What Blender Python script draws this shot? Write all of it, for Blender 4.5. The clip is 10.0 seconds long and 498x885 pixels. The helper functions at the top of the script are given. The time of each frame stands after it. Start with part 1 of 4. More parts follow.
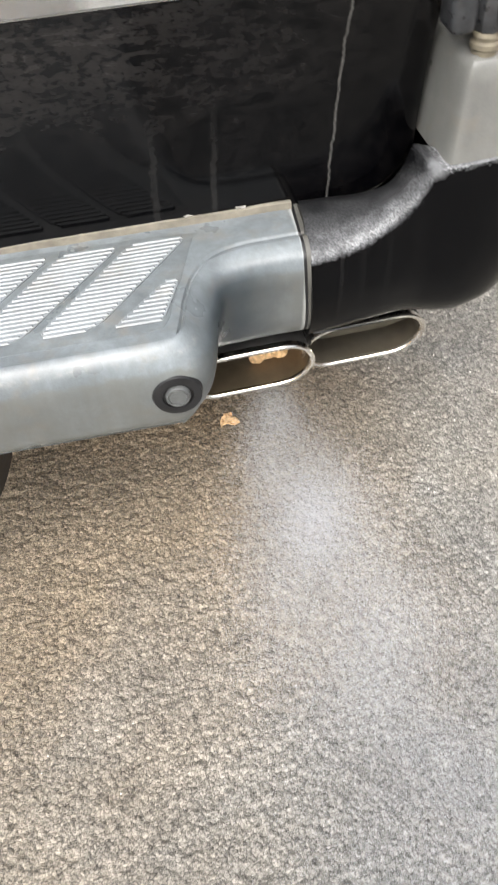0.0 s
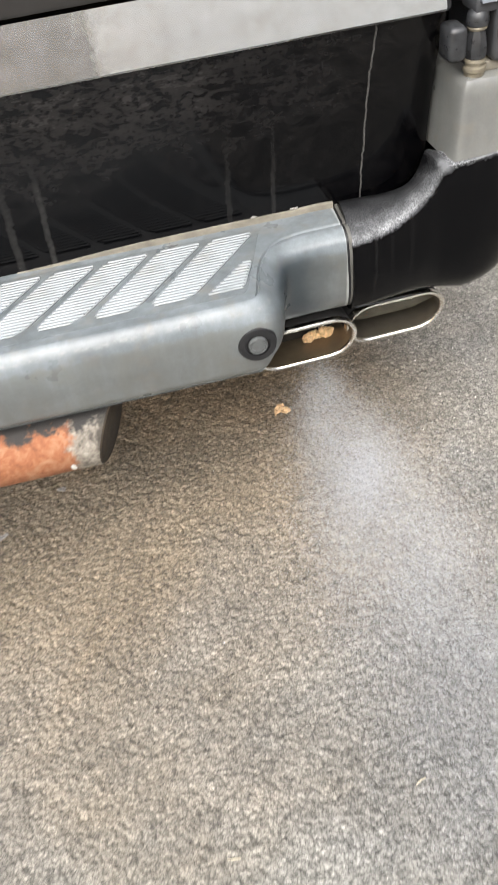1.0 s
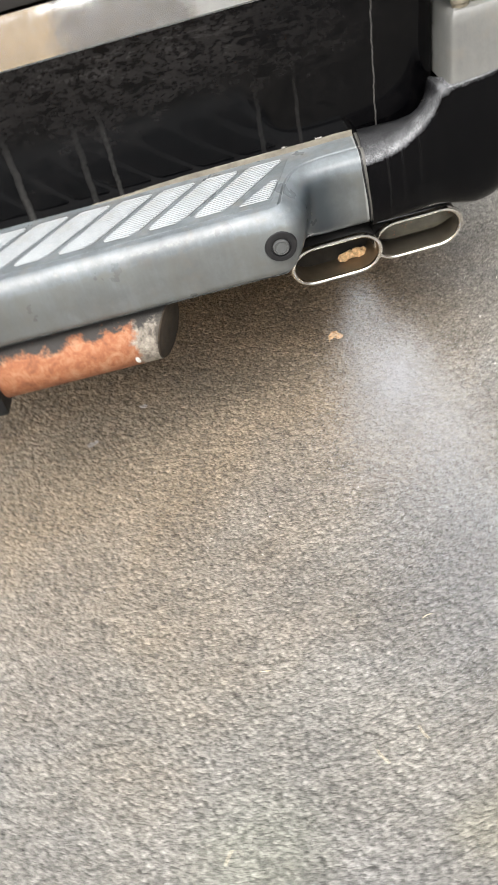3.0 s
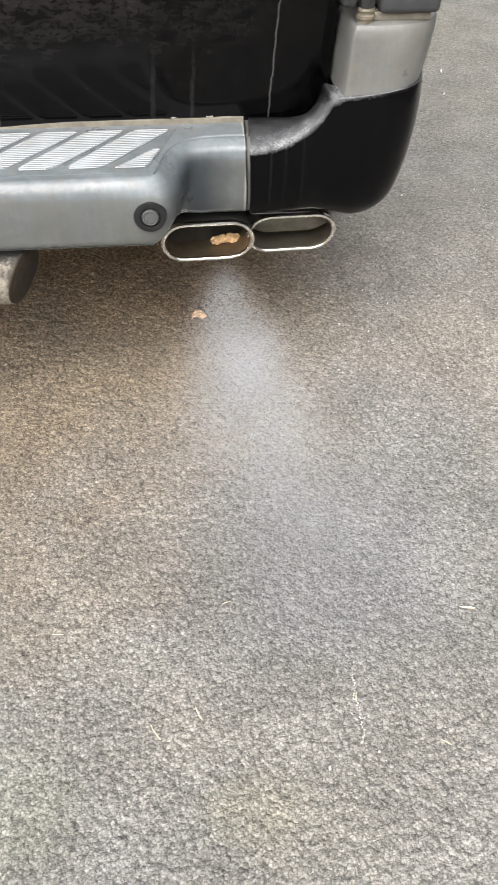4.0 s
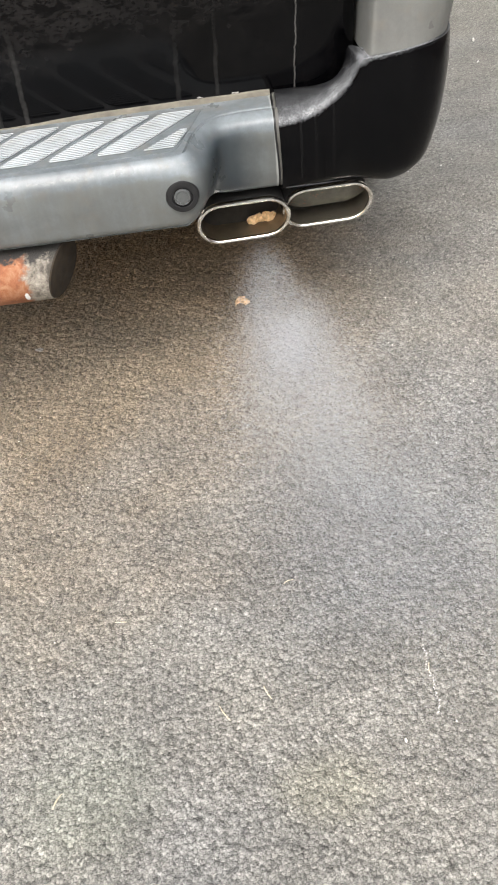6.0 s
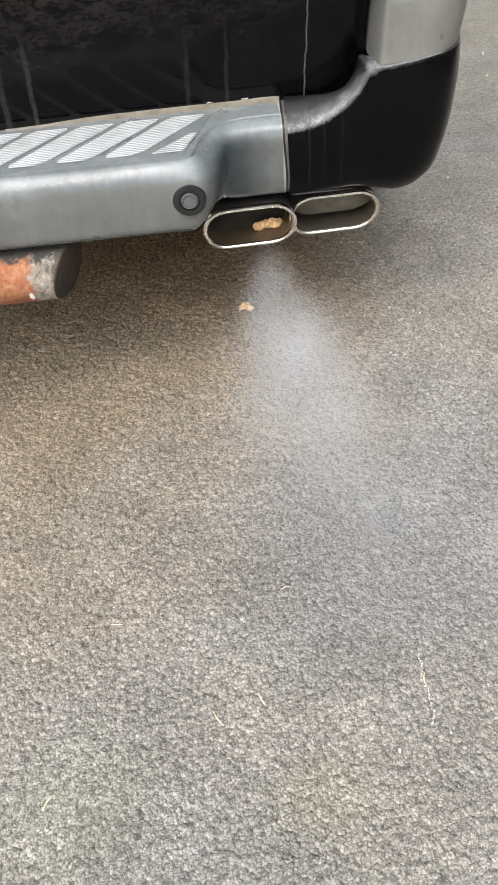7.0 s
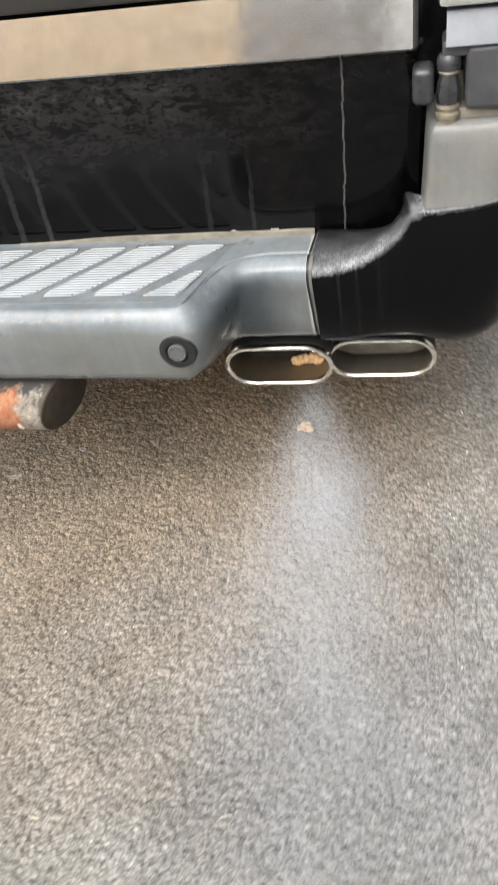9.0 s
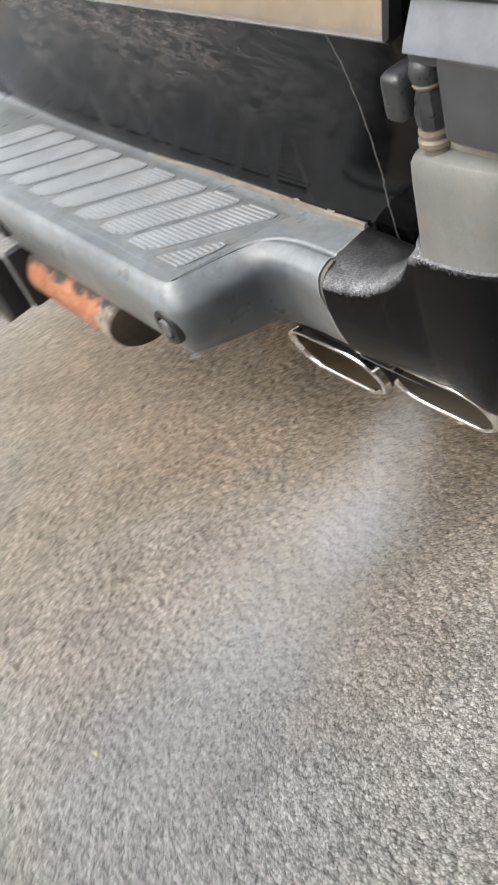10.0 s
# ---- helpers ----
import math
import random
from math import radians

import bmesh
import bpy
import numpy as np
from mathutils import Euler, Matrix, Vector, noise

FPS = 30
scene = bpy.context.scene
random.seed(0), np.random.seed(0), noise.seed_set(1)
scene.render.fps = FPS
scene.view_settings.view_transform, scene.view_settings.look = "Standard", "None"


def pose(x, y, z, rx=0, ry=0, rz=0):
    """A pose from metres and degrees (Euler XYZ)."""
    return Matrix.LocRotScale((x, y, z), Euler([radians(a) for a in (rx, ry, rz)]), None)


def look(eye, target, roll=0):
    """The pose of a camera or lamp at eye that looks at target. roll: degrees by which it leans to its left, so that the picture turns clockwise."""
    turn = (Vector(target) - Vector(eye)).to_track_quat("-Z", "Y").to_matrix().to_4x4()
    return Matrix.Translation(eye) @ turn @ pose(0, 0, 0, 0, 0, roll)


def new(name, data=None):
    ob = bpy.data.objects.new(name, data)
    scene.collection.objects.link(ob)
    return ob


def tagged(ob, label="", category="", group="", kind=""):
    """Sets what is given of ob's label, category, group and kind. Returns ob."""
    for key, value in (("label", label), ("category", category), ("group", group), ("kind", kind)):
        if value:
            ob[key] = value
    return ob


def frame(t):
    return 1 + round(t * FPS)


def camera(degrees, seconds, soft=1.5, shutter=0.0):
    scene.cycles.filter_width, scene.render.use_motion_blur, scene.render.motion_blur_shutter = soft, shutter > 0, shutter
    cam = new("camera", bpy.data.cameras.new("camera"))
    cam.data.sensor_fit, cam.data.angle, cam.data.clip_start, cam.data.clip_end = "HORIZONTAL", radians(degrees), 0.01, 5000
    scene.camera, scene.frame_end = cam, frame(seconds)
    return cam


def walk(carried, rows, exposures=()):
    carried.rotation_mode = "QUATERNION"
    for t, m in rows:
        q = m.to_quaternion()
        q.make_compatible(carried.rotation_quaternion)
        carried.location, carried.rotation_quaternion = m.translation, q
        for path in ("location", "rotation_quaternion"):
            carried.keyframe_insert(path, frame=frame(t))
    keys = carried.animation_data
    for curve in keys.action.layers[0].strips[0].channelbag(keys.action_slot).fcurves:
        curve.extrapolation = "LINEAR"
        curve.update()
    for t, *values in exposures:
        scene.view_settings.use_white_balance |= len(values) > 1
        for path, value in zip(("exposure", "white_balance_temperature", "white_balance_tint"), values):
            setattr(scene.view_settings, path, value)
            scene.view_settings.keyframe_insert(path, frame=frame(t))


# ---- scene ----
cam = camera(33.7, 10.0, soft=1.6, shutter=0.42)
PATH = [
    (0, (0.211, -0.894, 1.127), (0.382, 0.415, -0.375), -4.7),
    (0.3, (0.219, -0.938, 1.119), (0.348, 0.055, 0.002), -8.3),
    (0.5, (0.201, -0.982, 1.147), (0.39, 0.38, -0.304), -10.2),
    (0.8, (0.141, -1.100, 1.160), (0.273, -0.023, 0.125), -7.1),
    (1, (0.086, -1.183, 1.19), (0.244, 0.265, -0.181), -8.8),
    (1.2, (0.100, -1.251, 1.186), (0.181, -0.146, 0.175), -9.0),
    (1.5, (0.118, -1.349, 1.214), (0.21, 0.135, -0.124), -12.1),
    (1.7, (0.137, -1.394, 1.185), (0.135, -0.270, 0.191), -8.6),
    (2, (0.177, -1.478, 1.181), (-0.012, 0.023, -0.127), -27.0),
    (2.2, (0.179, -1.55, 1.153), (-0.057, 0.007, -0.08), -32.5),
    (3.3, (0.196, -1.511, 1.183), (0.131, -0.027, -0.156), -8.4),
    (3.5, (0.209, -1.518, 1.186), (0.208, -0.062, -0.185), -3.6),
    (3.7, (0.226, -1.526, 1.180), (0.291, -0.439, 0.149), -0.0),
    (4, (0.246, -1.52, 1.185), (0.415, -0.094, -0.207), 1.2),
    (4.5, (0.253, -1.515, 1.183), (0.457, -0.092, -0.208), 2.2),
    (5, (0.251, -1.517, 1.175), (0.434, -0.089, -0.212), 0.5),
    (5.3, (0.259, -1.544, 1.141), (0.365, -0.457, 0.113), -4.9),
    (5.4, (0.268, -1.553, 1.143), (0.358, -0.439, 0.144), -5.8),
    (5.5, (0.262, -1.552, 1.136), (0.348, -0.053, -0.186), -5.8),
    (5.8, (0.262, -1.557, 1.121), (0.296, -0.457, 0.102), -5.8),
    (6, (0.259, -1.54, 1.13), (0.283, -0.088, -0.245), -7.1),
    (6.2, (0.254, -1.542, 1.13), (0.272, -0.095, -0.251), -7.4),
    (7.3, (0.258, -1.541, 1.125), (0.275, -0.440, 0.108), -4.9),
    (7.5, (0.258, -1.527, 1.135), (0.273, -0.063, -0.228), -4.9),
    (8, (0.295, -1.538, 1.115), (0.313, -0.098, -0.272), -5.1),
    (8.2, (0.345, -1.540, 1.115), (0.355, -0.460, 0.074), -5.4),
    (8.5, (0.404, -1.491, 1.132), (0.301, -0.015, -0.213), -9.8),
    (8.7, (0.472, -1.390, 1.134), (0.280, -0.276, 0.148), -10.5),
    (9, (0.589, -1.187, 1.16), (0.146, 0.262, -0.146), -9.9),
    (9.2, (0.671, -1.092, 1.156), (0.227, -0.050, 0.173), -11.6),
    (9.5, (0.814, -0.904, 1.121), (-0.084, 0.277, -0.22), -17.4),
    (9.7, (0.949, -0.779, 1.101), (0.127, -0.039, 0.087), -17.9),
    (10, (1.091, -0.58, 1.129), (-0.237, -0.025, -0.26), -24.2),
]
walk(cam, [(t, look(eye, target, roll)) for t, eye, target, roll in PATH], [(0, 1.44), (1.0, 1.40), (1.5, 1.33), (2, 1.37), (3.5, 1.32), (4, 1.26), (5, 1.22), (5.5, 1.33), (6.0, 1.23), (7.5, 1.19), (8.0, 1.23), (8.5, 1.29), (9.4, 1.35), (10, 1.18)])

# ---- world, sun, exposure ----
world = bpy.data.worlds.new("overcast_sky")
scene.world = world
world.use_nodes = True
wn = world.node_tree
sky = wn.nodes.new("ShaderNodeTexSky")
sky.sky_type, sky.sun_disc = "NISHITA", False
sky.sun_elevation, sky.sun_rotation = radians(52), radians(195)
sky.dust_density, sky.air_density = 4.0, 1.0
soften = wn.nodes.new("ShaderNodeHueSaturation")
soften.inputs["Saturation"].default_value = 0.34
wn.links.new(sky.outputs[0], soften.inputs["Color"])
wn.links.new(soften.outputs[0], wn.nodes["Background"].inputs[0])
wn.nodes["Background"].inputs[1].default_value = 0.15
sun = new("sun", bpy.data.lights.new("sun", "SUN"))
sun.data.energy, sun.data.angle, sun.data.color = 1.5, radians(75), (1.0, 0.965, 0.91)
sun.matrix_world = look((-0.9, -3.25, 3.9), (0, 0, 0))


# ---- material helpers ----
class Nodes:
    def __init__(self, name):
        self.mat = bpy.data.materials.new(name)
        self.mat.use_nodes = True
        self.tree = self.mat.node_tree
        self.bsdf = self.tree.nodes["Principled BSDF"]
        self.coord = self.add("ShaderNodeTexCoord").outputs["Object"]

    def add(self, kind, **sets):
        n = self.tree.nodes.new(kind)
        for k, v in sets.items():
            n.inputs[k.replace("_", " ")].default_value = v
        return n

    def link(self, a, b):
        self.tree.links.new(a, b)

    def scaled(self, sx, sy, sz, shift=(0, 0, 0)):
        m = self.add("ShaderNodeMapping")
        m.inputs["Scale"].default_value = (sx, sy, sz)
        m.inputs["Location"].default_value = shift
        self.link(self.coord, m.inputs["Vector"])
        return m.outputs[0]

    def noise(self, scale, detail=4.0, rough=0.55, vec=None, warp=0.0):
        n = self.add("ShaderNodeTexNoise", Scale=scale, Detail=detail, Roughness=rough, Distortion=warp)
        self.link(vec or self.coord, n.inputs["Vector"])
        return n.outputs["Fac"]

    def voronoi(self, scale, out="Distance", feature="F1", vec=None):
        n = self.add("ShaderNodeTexVoronoi", Scale=scale)
        n.feature = feature
        self.link(vec or self.coord, n.inputs["Vector"])
        return n.outputs[out]

    def ramp(self, fac, *stops):
        r = self.add("ShaderNodeValToRGB")
        el = r.color_ramp.elements
        while len(el) < len(stops):
            el.new(0.5)
        for e, (p, c) in zip(el, stops):
            e.position = p
            e.color = (c, c, c, 1) if isinstance(c, (int, float)) else (*c, 1)
        self.link(fac, r.inputs[0])
        return r.outputs[0]

    def math(self, op, a, b=0.0, c=0.0):
        n = self.tree.nodes.new("ShaderNodeMath")
        n.operation = op
        for k, v in enumerate((a, b, c)):
            if isinstance(v, (int, float)):
                n.inputs[k].default_value = v
            else:
                self.link(v, n.inputs[k])
        return n.outputs[0]

    def mix(self, fac, a, b, blend="MIX"):
        n = self.tree.nodes.new("ShaderNodeMix")
        n.data_type, n.blend_type = "RGBA", blend
        for k, v in ((0, fac), (6, a), (7, b)):
            if isinstance(v, (int, float)):
                n.inputs[k].default_value = v
            elif isinstance(v, tuple):
                n.inputs[k].default_value = (*v, 1)
            else:
                self.link(v, n.inputs[k])
        return n.outputs[2]

    def put(self, socket, v):
        if isinstance(v, (int, float)):
            self.bsdf.inputs[socket].default_value = v
        elif isinstance(v, tuple):
            self.bsdf.inputs[socket].default_value = (*v, 1)
        else:
            self.link(v, self.bsdf.inputs[socket])

    def bump(self, height, strength=0.3, distance=0.001):
        n = self.add("ShaderNodeBump", Strength=strength, Distance=distance)
        self.link(height, n.inputs["Height"])
        self.link(n.outputs[0], self.bsdf.inputs["Normal"])

    def axis(self):
        n = self.add("ShaderNodeSeparateXYZ")
        self.link(self.coord, n.inputs[0])
        return n.outputs


def asphalt_material():
    m = Nodes("worn_asphalt")
    x, y, z = m.axis()
    # packed stones: each with its own tone, dark where the binder shows between them
    bent = m.add("ShaderNodeVectorMath")
    bent.operation = "MULTIPLY_ADD"
    wig = m.add("ShaderNodeTexNoise", Scale=260.0, Detail=2.0)
    m.link(m.coord, wig.inputs["Vector"])
    m.link(wig.outputs["Color"], bent.inputs[0])
    bent.inputs[1].default_value = (0.005, 0.005, 0.005)
    m.link(m.coord, bent.inputs[2])
    stone_at = bent.outputs[0]
    tint = m.add("ShaderNodeSeparateColor")
    m.link(m.voronoi(165, "Color", vec=stone_at), tint.inputs[0])
    body = m.voronoi(165, vec=stone_at)
    gap = m.voronoi(165, feature="DISTANCE_TO_EDGE", vec=stone_at)
    fine = m.noise(330, 3, 0.65)
    shade = m.ramp(tint.outputs[0], (0.0, 0.66), (0.35, 0.93), (0.75, 1.07), (1.0, 1.28))
    crevice = m.math("ADD", gap, m.math("MULTIPLY", m.math("SUBTRACT", m.noise(120, 3, 0.6), 0.5), 0.42))
    shade = m.mix(1.0, shade, m.ramp(crevice, (0.0, 0.48), (0.09, 0.92), (0.22, 1.05)), "MULTIPLY")
    shade = m.mix(1.0, shade, m.ramp(fine, (0.34, 0.48), (0.47, 0.98), (0.66, 1.31)), "MULTIPLY")
    pits = m.ramp(m.noise(96, 3, 0.65, warp=0.3), (0.34, 0.56), (0.44, 0.98), (0.60, 1.03), (0.70, 1.16))
    shade = m.mix(1.0, shade, pits, "MULTIPLY")
    broad = m.noise(2.2, 4, 0.6, warp=0.6)

    def patch(px, py, rx, ry, rag, inner=0.6):
        """A stain round that place with a ragged edge."""
        u = m.math("DIVIDE", m.math("SUBTRACT", x, px), rx)
        v = m.math("DIVIDE", m.math("SUBTRACT", y, py), ry)
        away = m.math("SQRT", m.math("ADD", m.math("MULTIPLY", u, u), m.math("MULTIPLY", v, v)))
        away = m.math("ADD", away, m.math("MULTIPLY", m.math("SUBTRACT", m.noise(7.0, 5, 0.65, warp=0.4), 0.5), rag))
        return m.ramp(away, (inner * 0.5, 1.0), (min(1.0, inner * 0.5 + 0.55), 0.0))

    # a broad brown soil stain with a ragged edge
    dx, dy = m.math("ADD", x, 0.16), m.math("SUBTRACT", y, 0.16)
    away = m.math("SQRT", m.math("ADD", m.math("MULTIPLY", dx, dx), m.math("MULTIPLY", dy, dy)))
    soil = m.ramp(m.math("ADD", away, m.math("MULTIPLY", m.math("SUBTRACT", broad, 0.5), 0.9)), (0.42, 1.0), (1.20, 0.0))
    tone = m.mix(m.ramp(m.noise(1.7, 4, 0.6), (0.35, 0.0), (0.65, 1.0)), (0.262, 0.249, 0.217), (0.243, 0.238, 0.223))
    tone = m.mix(soil, tone, (0.248, 0.204, 0.148))
    # dry brown dust under the car, painted paler to lift the shade there
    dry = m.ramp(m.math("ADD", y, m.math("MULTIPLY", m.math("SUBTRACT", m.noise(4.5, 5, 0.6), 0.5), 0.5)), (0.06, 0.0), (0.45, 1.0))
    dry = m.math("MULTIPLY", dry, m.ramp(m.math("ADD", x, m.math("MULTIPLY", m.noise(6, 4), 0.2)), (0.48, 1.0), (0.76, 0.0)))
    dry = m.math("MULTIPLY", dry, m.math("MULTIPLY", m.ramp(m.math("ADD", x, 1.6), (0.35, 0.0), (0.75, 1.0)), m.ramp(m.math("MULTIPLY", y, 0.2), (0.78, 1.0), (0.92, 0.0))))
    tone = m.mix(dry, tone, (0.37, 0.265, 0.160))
    # damp blown out by the exhaust, a pale dusty place, a thin green one
    damp = patch(0.46, -0.60, 0.36, 0.40, 0.9)
    tone = m.mix(m.math("MULTIPLY", damp, 0.55), tone, (0.150, 0.156, 0.158))
    tone = m.mix(m.math("MULTIPLY", patch(0.94, -0.04, 0.42, 0.40, 0.9), 0.42), tone, (0.335, 0.300, 0.245))
    tone = m.mix(m.math("MULTIPLY", patch(0.31, -1.05, 0.11, 0.07, 0.8), 0.35), tone, (0.330, 0.315, 0.225))
    tone = m.mix(m.math("MULTIPLY", patch(-0.02, -1.02, 0.16, 0.14, 0.8), 0.35), tone, (0.255, 0.270, 0.205))
    stain = m.ramp(m.noise(5.5, 5, 0.65), (0.34, 0.82), (0.64, 1.10))
    grit = m.ramp(m.noise(560, 3, 0.7), (0.3, 0.84), (0.7, 1.14))
    col = m.mix(1.0, tone, shade, "MULTIPLY")
    col = m.mix(1.0, col, stain, "MULTIPLY")
    col = m.mix(1.0, col, grit, "MULTIPLY")
    crumbs = m.ramp(m.voronoi(190), (0.0, 1.0), (0.09, 0.0))
    rare = m.ramp(m.noise(37, 2), (0.58, 0.0), (0.64, 1.0))
    col = m.mix(m.math("MULTIPLY", crumbs, rare), col, (0.5, 0.47, 0.42))
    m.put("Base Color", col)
    m.put("Roughness", m.math("SUBTRACT", m.ramp(m.noise(3.0, 4), (0.3, 0.58), (0.7, 0.78)), m.math("MULTIPLY", damp, 0.10)))
    m.put("Specular IOR Level", 0.4)
    h = m.math("ADD", m.math("SUBTRACT", 0.9, body), m.math("MULTIPLY", fine, 0.48))
    m.bump(h, 0.9, 0.0032)
    return m.mat


def grey_plastic_material(name="weathered_grey_plastic", base=(0.150, 0.169, 0.180), wear=1.0):
    m = Nodes(name)
    patch = m.ramp(m.noise(9, 5, 0.6), (0.3, 0.80), (0.7, 1.15))
    cloud = m.ramp(m.noise(21, 7, 0.72, warp=0.6), (0.36, 1 - 0.18 * wear), (0.5, 1.0), (0.66, 1 + 0.20 * wear))
    streak = m.ramp(m.noise(1.0, 5, 0.65, m.scaled(75, 75, 5)), (0.35, 1 - 0.12 * wear), (0.65, 1 + 0.10 * wear))
    grain = m.ramp(m.noise(700, 2), (0.3, 0.93), (0.7, 1.07))
    col = m.mix(1.0, base, patch, "MULTIPLY")
    col = m.mix(1.0, col, cloud, "MULTIPLY")
    col = m.mix(1.0, col, streak, "MULTIPLY")
    col = m.mix(1.0, col, grain, "MULTIPLY")
    dirt = m.ramp(m.noise(24, 6, 0.7), (0.52, 0.0), (0.72, 0.55))
    col = m.mix(dirt, col, (0.17, 0.15, 0.12))
    x, y, z = m.axis()
    # front-face dirt film, darkened further to carry the face's lower shade
    edge = m.math("ADD", m.math("MULTIPLY", m.math("SUBTRACT", z, 0.5335), -90), m.math("MULTIPLY", m.math("SUBTRACT", m.noise(45, 6, 0.7), 0.5), 2.2))
    tide_shade = m.math("MULTIPLY", m.ramp(edge, (0.2, 0.0), (0.8, 1.0)), m.ramp(m.noise(1.0, 5, 0.65, m.scaled(30, 30, 9)), (0.3, 0.35), (0.65, 0.72)))
    col = m.mix(tide_shade, col, (0.118, 0.119, 0.106))
    if name == "weathered_grey_plastic":
        # a ragged pale scuff line along the front edge
        off = m.math("ABSOLUTE", m.math("SUBTRACT", m.math("ADD", z, m.math("MULTIPLY", m.noise(40, 4, 0.7), 0.006)), 0.5465))
        scuff = m.math("MULTIPLY", m.ramp(m.math("MULTIPLY", off, 100), (0.05, 1.0), (0.42, 0.0)), m.ramp(m.noise(70, 6, 0.8), (0.48, 0.0), (0.66, 0.45)))
        scuff = m.math("MULTIPLY", scuff, m.ramp(m.math("MULTIPLY", y, -4), (0.84, 0.0), (0.90, 1.0)))
        col = m.mix(scuff, col, (0.34, 0.34, 0.31))
        # dark blue-grey tone on the turn of the bumper, fading to the right
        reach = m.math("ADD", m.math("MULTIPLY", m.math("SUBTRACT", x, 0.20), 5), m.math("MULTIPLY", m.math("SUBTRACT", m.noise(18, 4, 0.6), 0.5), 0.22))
        darkened = m.math("MULTIPLY", m.ramp(reach, (0.20, 0.0), (0.42, 0.95), (0.60, 0.85), (0.90, 0.10)), m.ramp(m.math("MULTIPLY", m.math("SUBTRACT", 0.556, z), 20), (0.10, 0.0), (0.55, 1.0)))
        col = m.mix(darkened, col, (0.025, 0.034, 0.041))
        # the pale worn edge at the joint with the corner
        rim = m.math("ADD", m.math("MULTIPLY", m.math("SUBTRACT", 0.3985, x), 100), m.math("MULTIPLY", m.noise(60, 4, 0.7), 0.3))
        col = m.mix(m.ramp(rim, (0.42, 0.75), (0.68, 0.0)), col, (0.33, 0.34, 0.33))
    m.put("Base Color", col)
    m.put("Roughness", m.ramp(m.noise(14, 4), (0.3, 0.24), (0.7, 0.44)))
    m.put("Specular IOR Level", 0.55)
    m.bump(m.noise(900, 3, 0.7), 0.12, 0.0006)
    return m.mat


def dusty_paint_material():
    m = Nodes("dusty_black_paint")
    x, y, z = m.axis()
    cloud = m.noise(7.0, 4, 0.6, warp=0.4)
    high = m.math("MULTIPLY", m.math("SUBTRACT", z, 0.635), 4.5)
    film = m.ramp(m.math("ADD", high, m.math("MULTIPLY", m.math("SUBTRACT", cloud, 0.5), 2.2)), (0.0, 0.0), (0.35, 0.40), (0.9, 1.0))
    film = m.math("MULTIPLY", film, m.ramp(m.math("ADD", x, m.math("MULTIPLY", m.noise(9, 4, 0.6), 0.2)), (0.36, 1.0), (0.56, 0.30)))
    wiped = m.ramp(m.noise(1.0, 6, 0.62, m.scaled(24, 24, 62), 0.35), (0.40, 0.05), (0.46, 0.62), (0.62, 1.0))
    beads = m.ramp(m.noise(1.0, 4, 0.6, m.scaled(95, 95, 150)), (0.40, 0.18), (0.50, 1.0))
    wiped = m.math("MULTIPLY", wiped, beads)
    dust = m.math("ADD", m.math("MULTIPLY", m.math("MULTIPLY", film, wiped), 0.165), m.math("MULTIPLY", m.ramp(m.noise(60, 4, 0.7), (0.45, 0.0), (0.7, 1.0)), 0.018))
    # dried water runs, each one a wavering pale line down the panel
    wave = m.math("MULTIPLY", m.math("SUBTRACT", m.noise(1.0, 3, 0.6, m.scaled(0, 0, 22)), 0.5), 0.010)
    fine = m.math("MULTIPLY", m.math("SUBTRACT", m.noise(1.0, 2, 0.5, m.scaled(0, 0, 140)), 0.5), 0.006)
    wob = m.math("SUBTRACT", m.math("ADD", m.math("ADD", x, wave), fine), m.math("MULTIPLY", m.math("SUBTRACT", z, 0.56), 0.05))
    runs = None
    for at, half, power in ((0.4455, 0.0012, 0.42), (-0.040, 0.0034, 0.15), (-0.090, 0.0045, 0.10), (0.235, 0.004, 0.05), (-0.215, 0.005, 0.18), (0.305, 0.003, 0.06)):
        d = m.math("ABSOLUTE", m.math("SUBTRACT", wob, at))
        line = m.math("MULTIPLY", m.ramp(m.math("DIVIDE", d, half * 2), (0.25, 1.0), (0.8, 0.0)), power)
        if at < 0.4:
            line = m.math("MULTIPLY", line, m.ramp(m.math("MULTIPLY", m.math("SUBTRACT", z, 0.5), 4), (0.45, 1.0), (0.95, 0.0)))
        runs = line if runs is None else m.math("MAXIMUM", runs, line)
    broken = m.ramp(m.noise(120, 4, 0.7), (0.32, 0.45), (0.6, 1.0))
    runs = m.math("MULTIPLY", runs, broken)
    fleck = m.math("MULTIPLY", m.ramp(m.voronoi(60), (0.0, 1.0), (0.03, 0.0)), 0.6)
    col = m.mix(dust, (0.0009, 0.0009, 0.0012), (0.098, 0.090, 0.087))
    col = m.mix(runs, col, (0.20, 0.195, 0.185))
    col = m.mix(fleck, col, (0.5, 0.5, 0.48))
    m.put("Base Color", col)
    m.put("Specular IOR Level", 0.20)
    m.put("Sheen Weight", m.math("MINIMUM", m.math("MULTIPLY", dust, 3.0), 1.0))
    m.put("Sheen Roughness", 0.4)
    m.put("Sheen Tint", (0.62, 0.56, 0.52))
    rough = m.math("ADD", m.math("ADD", m.math("MULTIPLY", dust, 1.2), m.math("MULTIPLY", runs, 0.3)), 0.10)
    m.put("Roughness", rough)
    m.bump(m.noise(160, 4, 0.6), 0.025, 0.0005)
    return m.mat


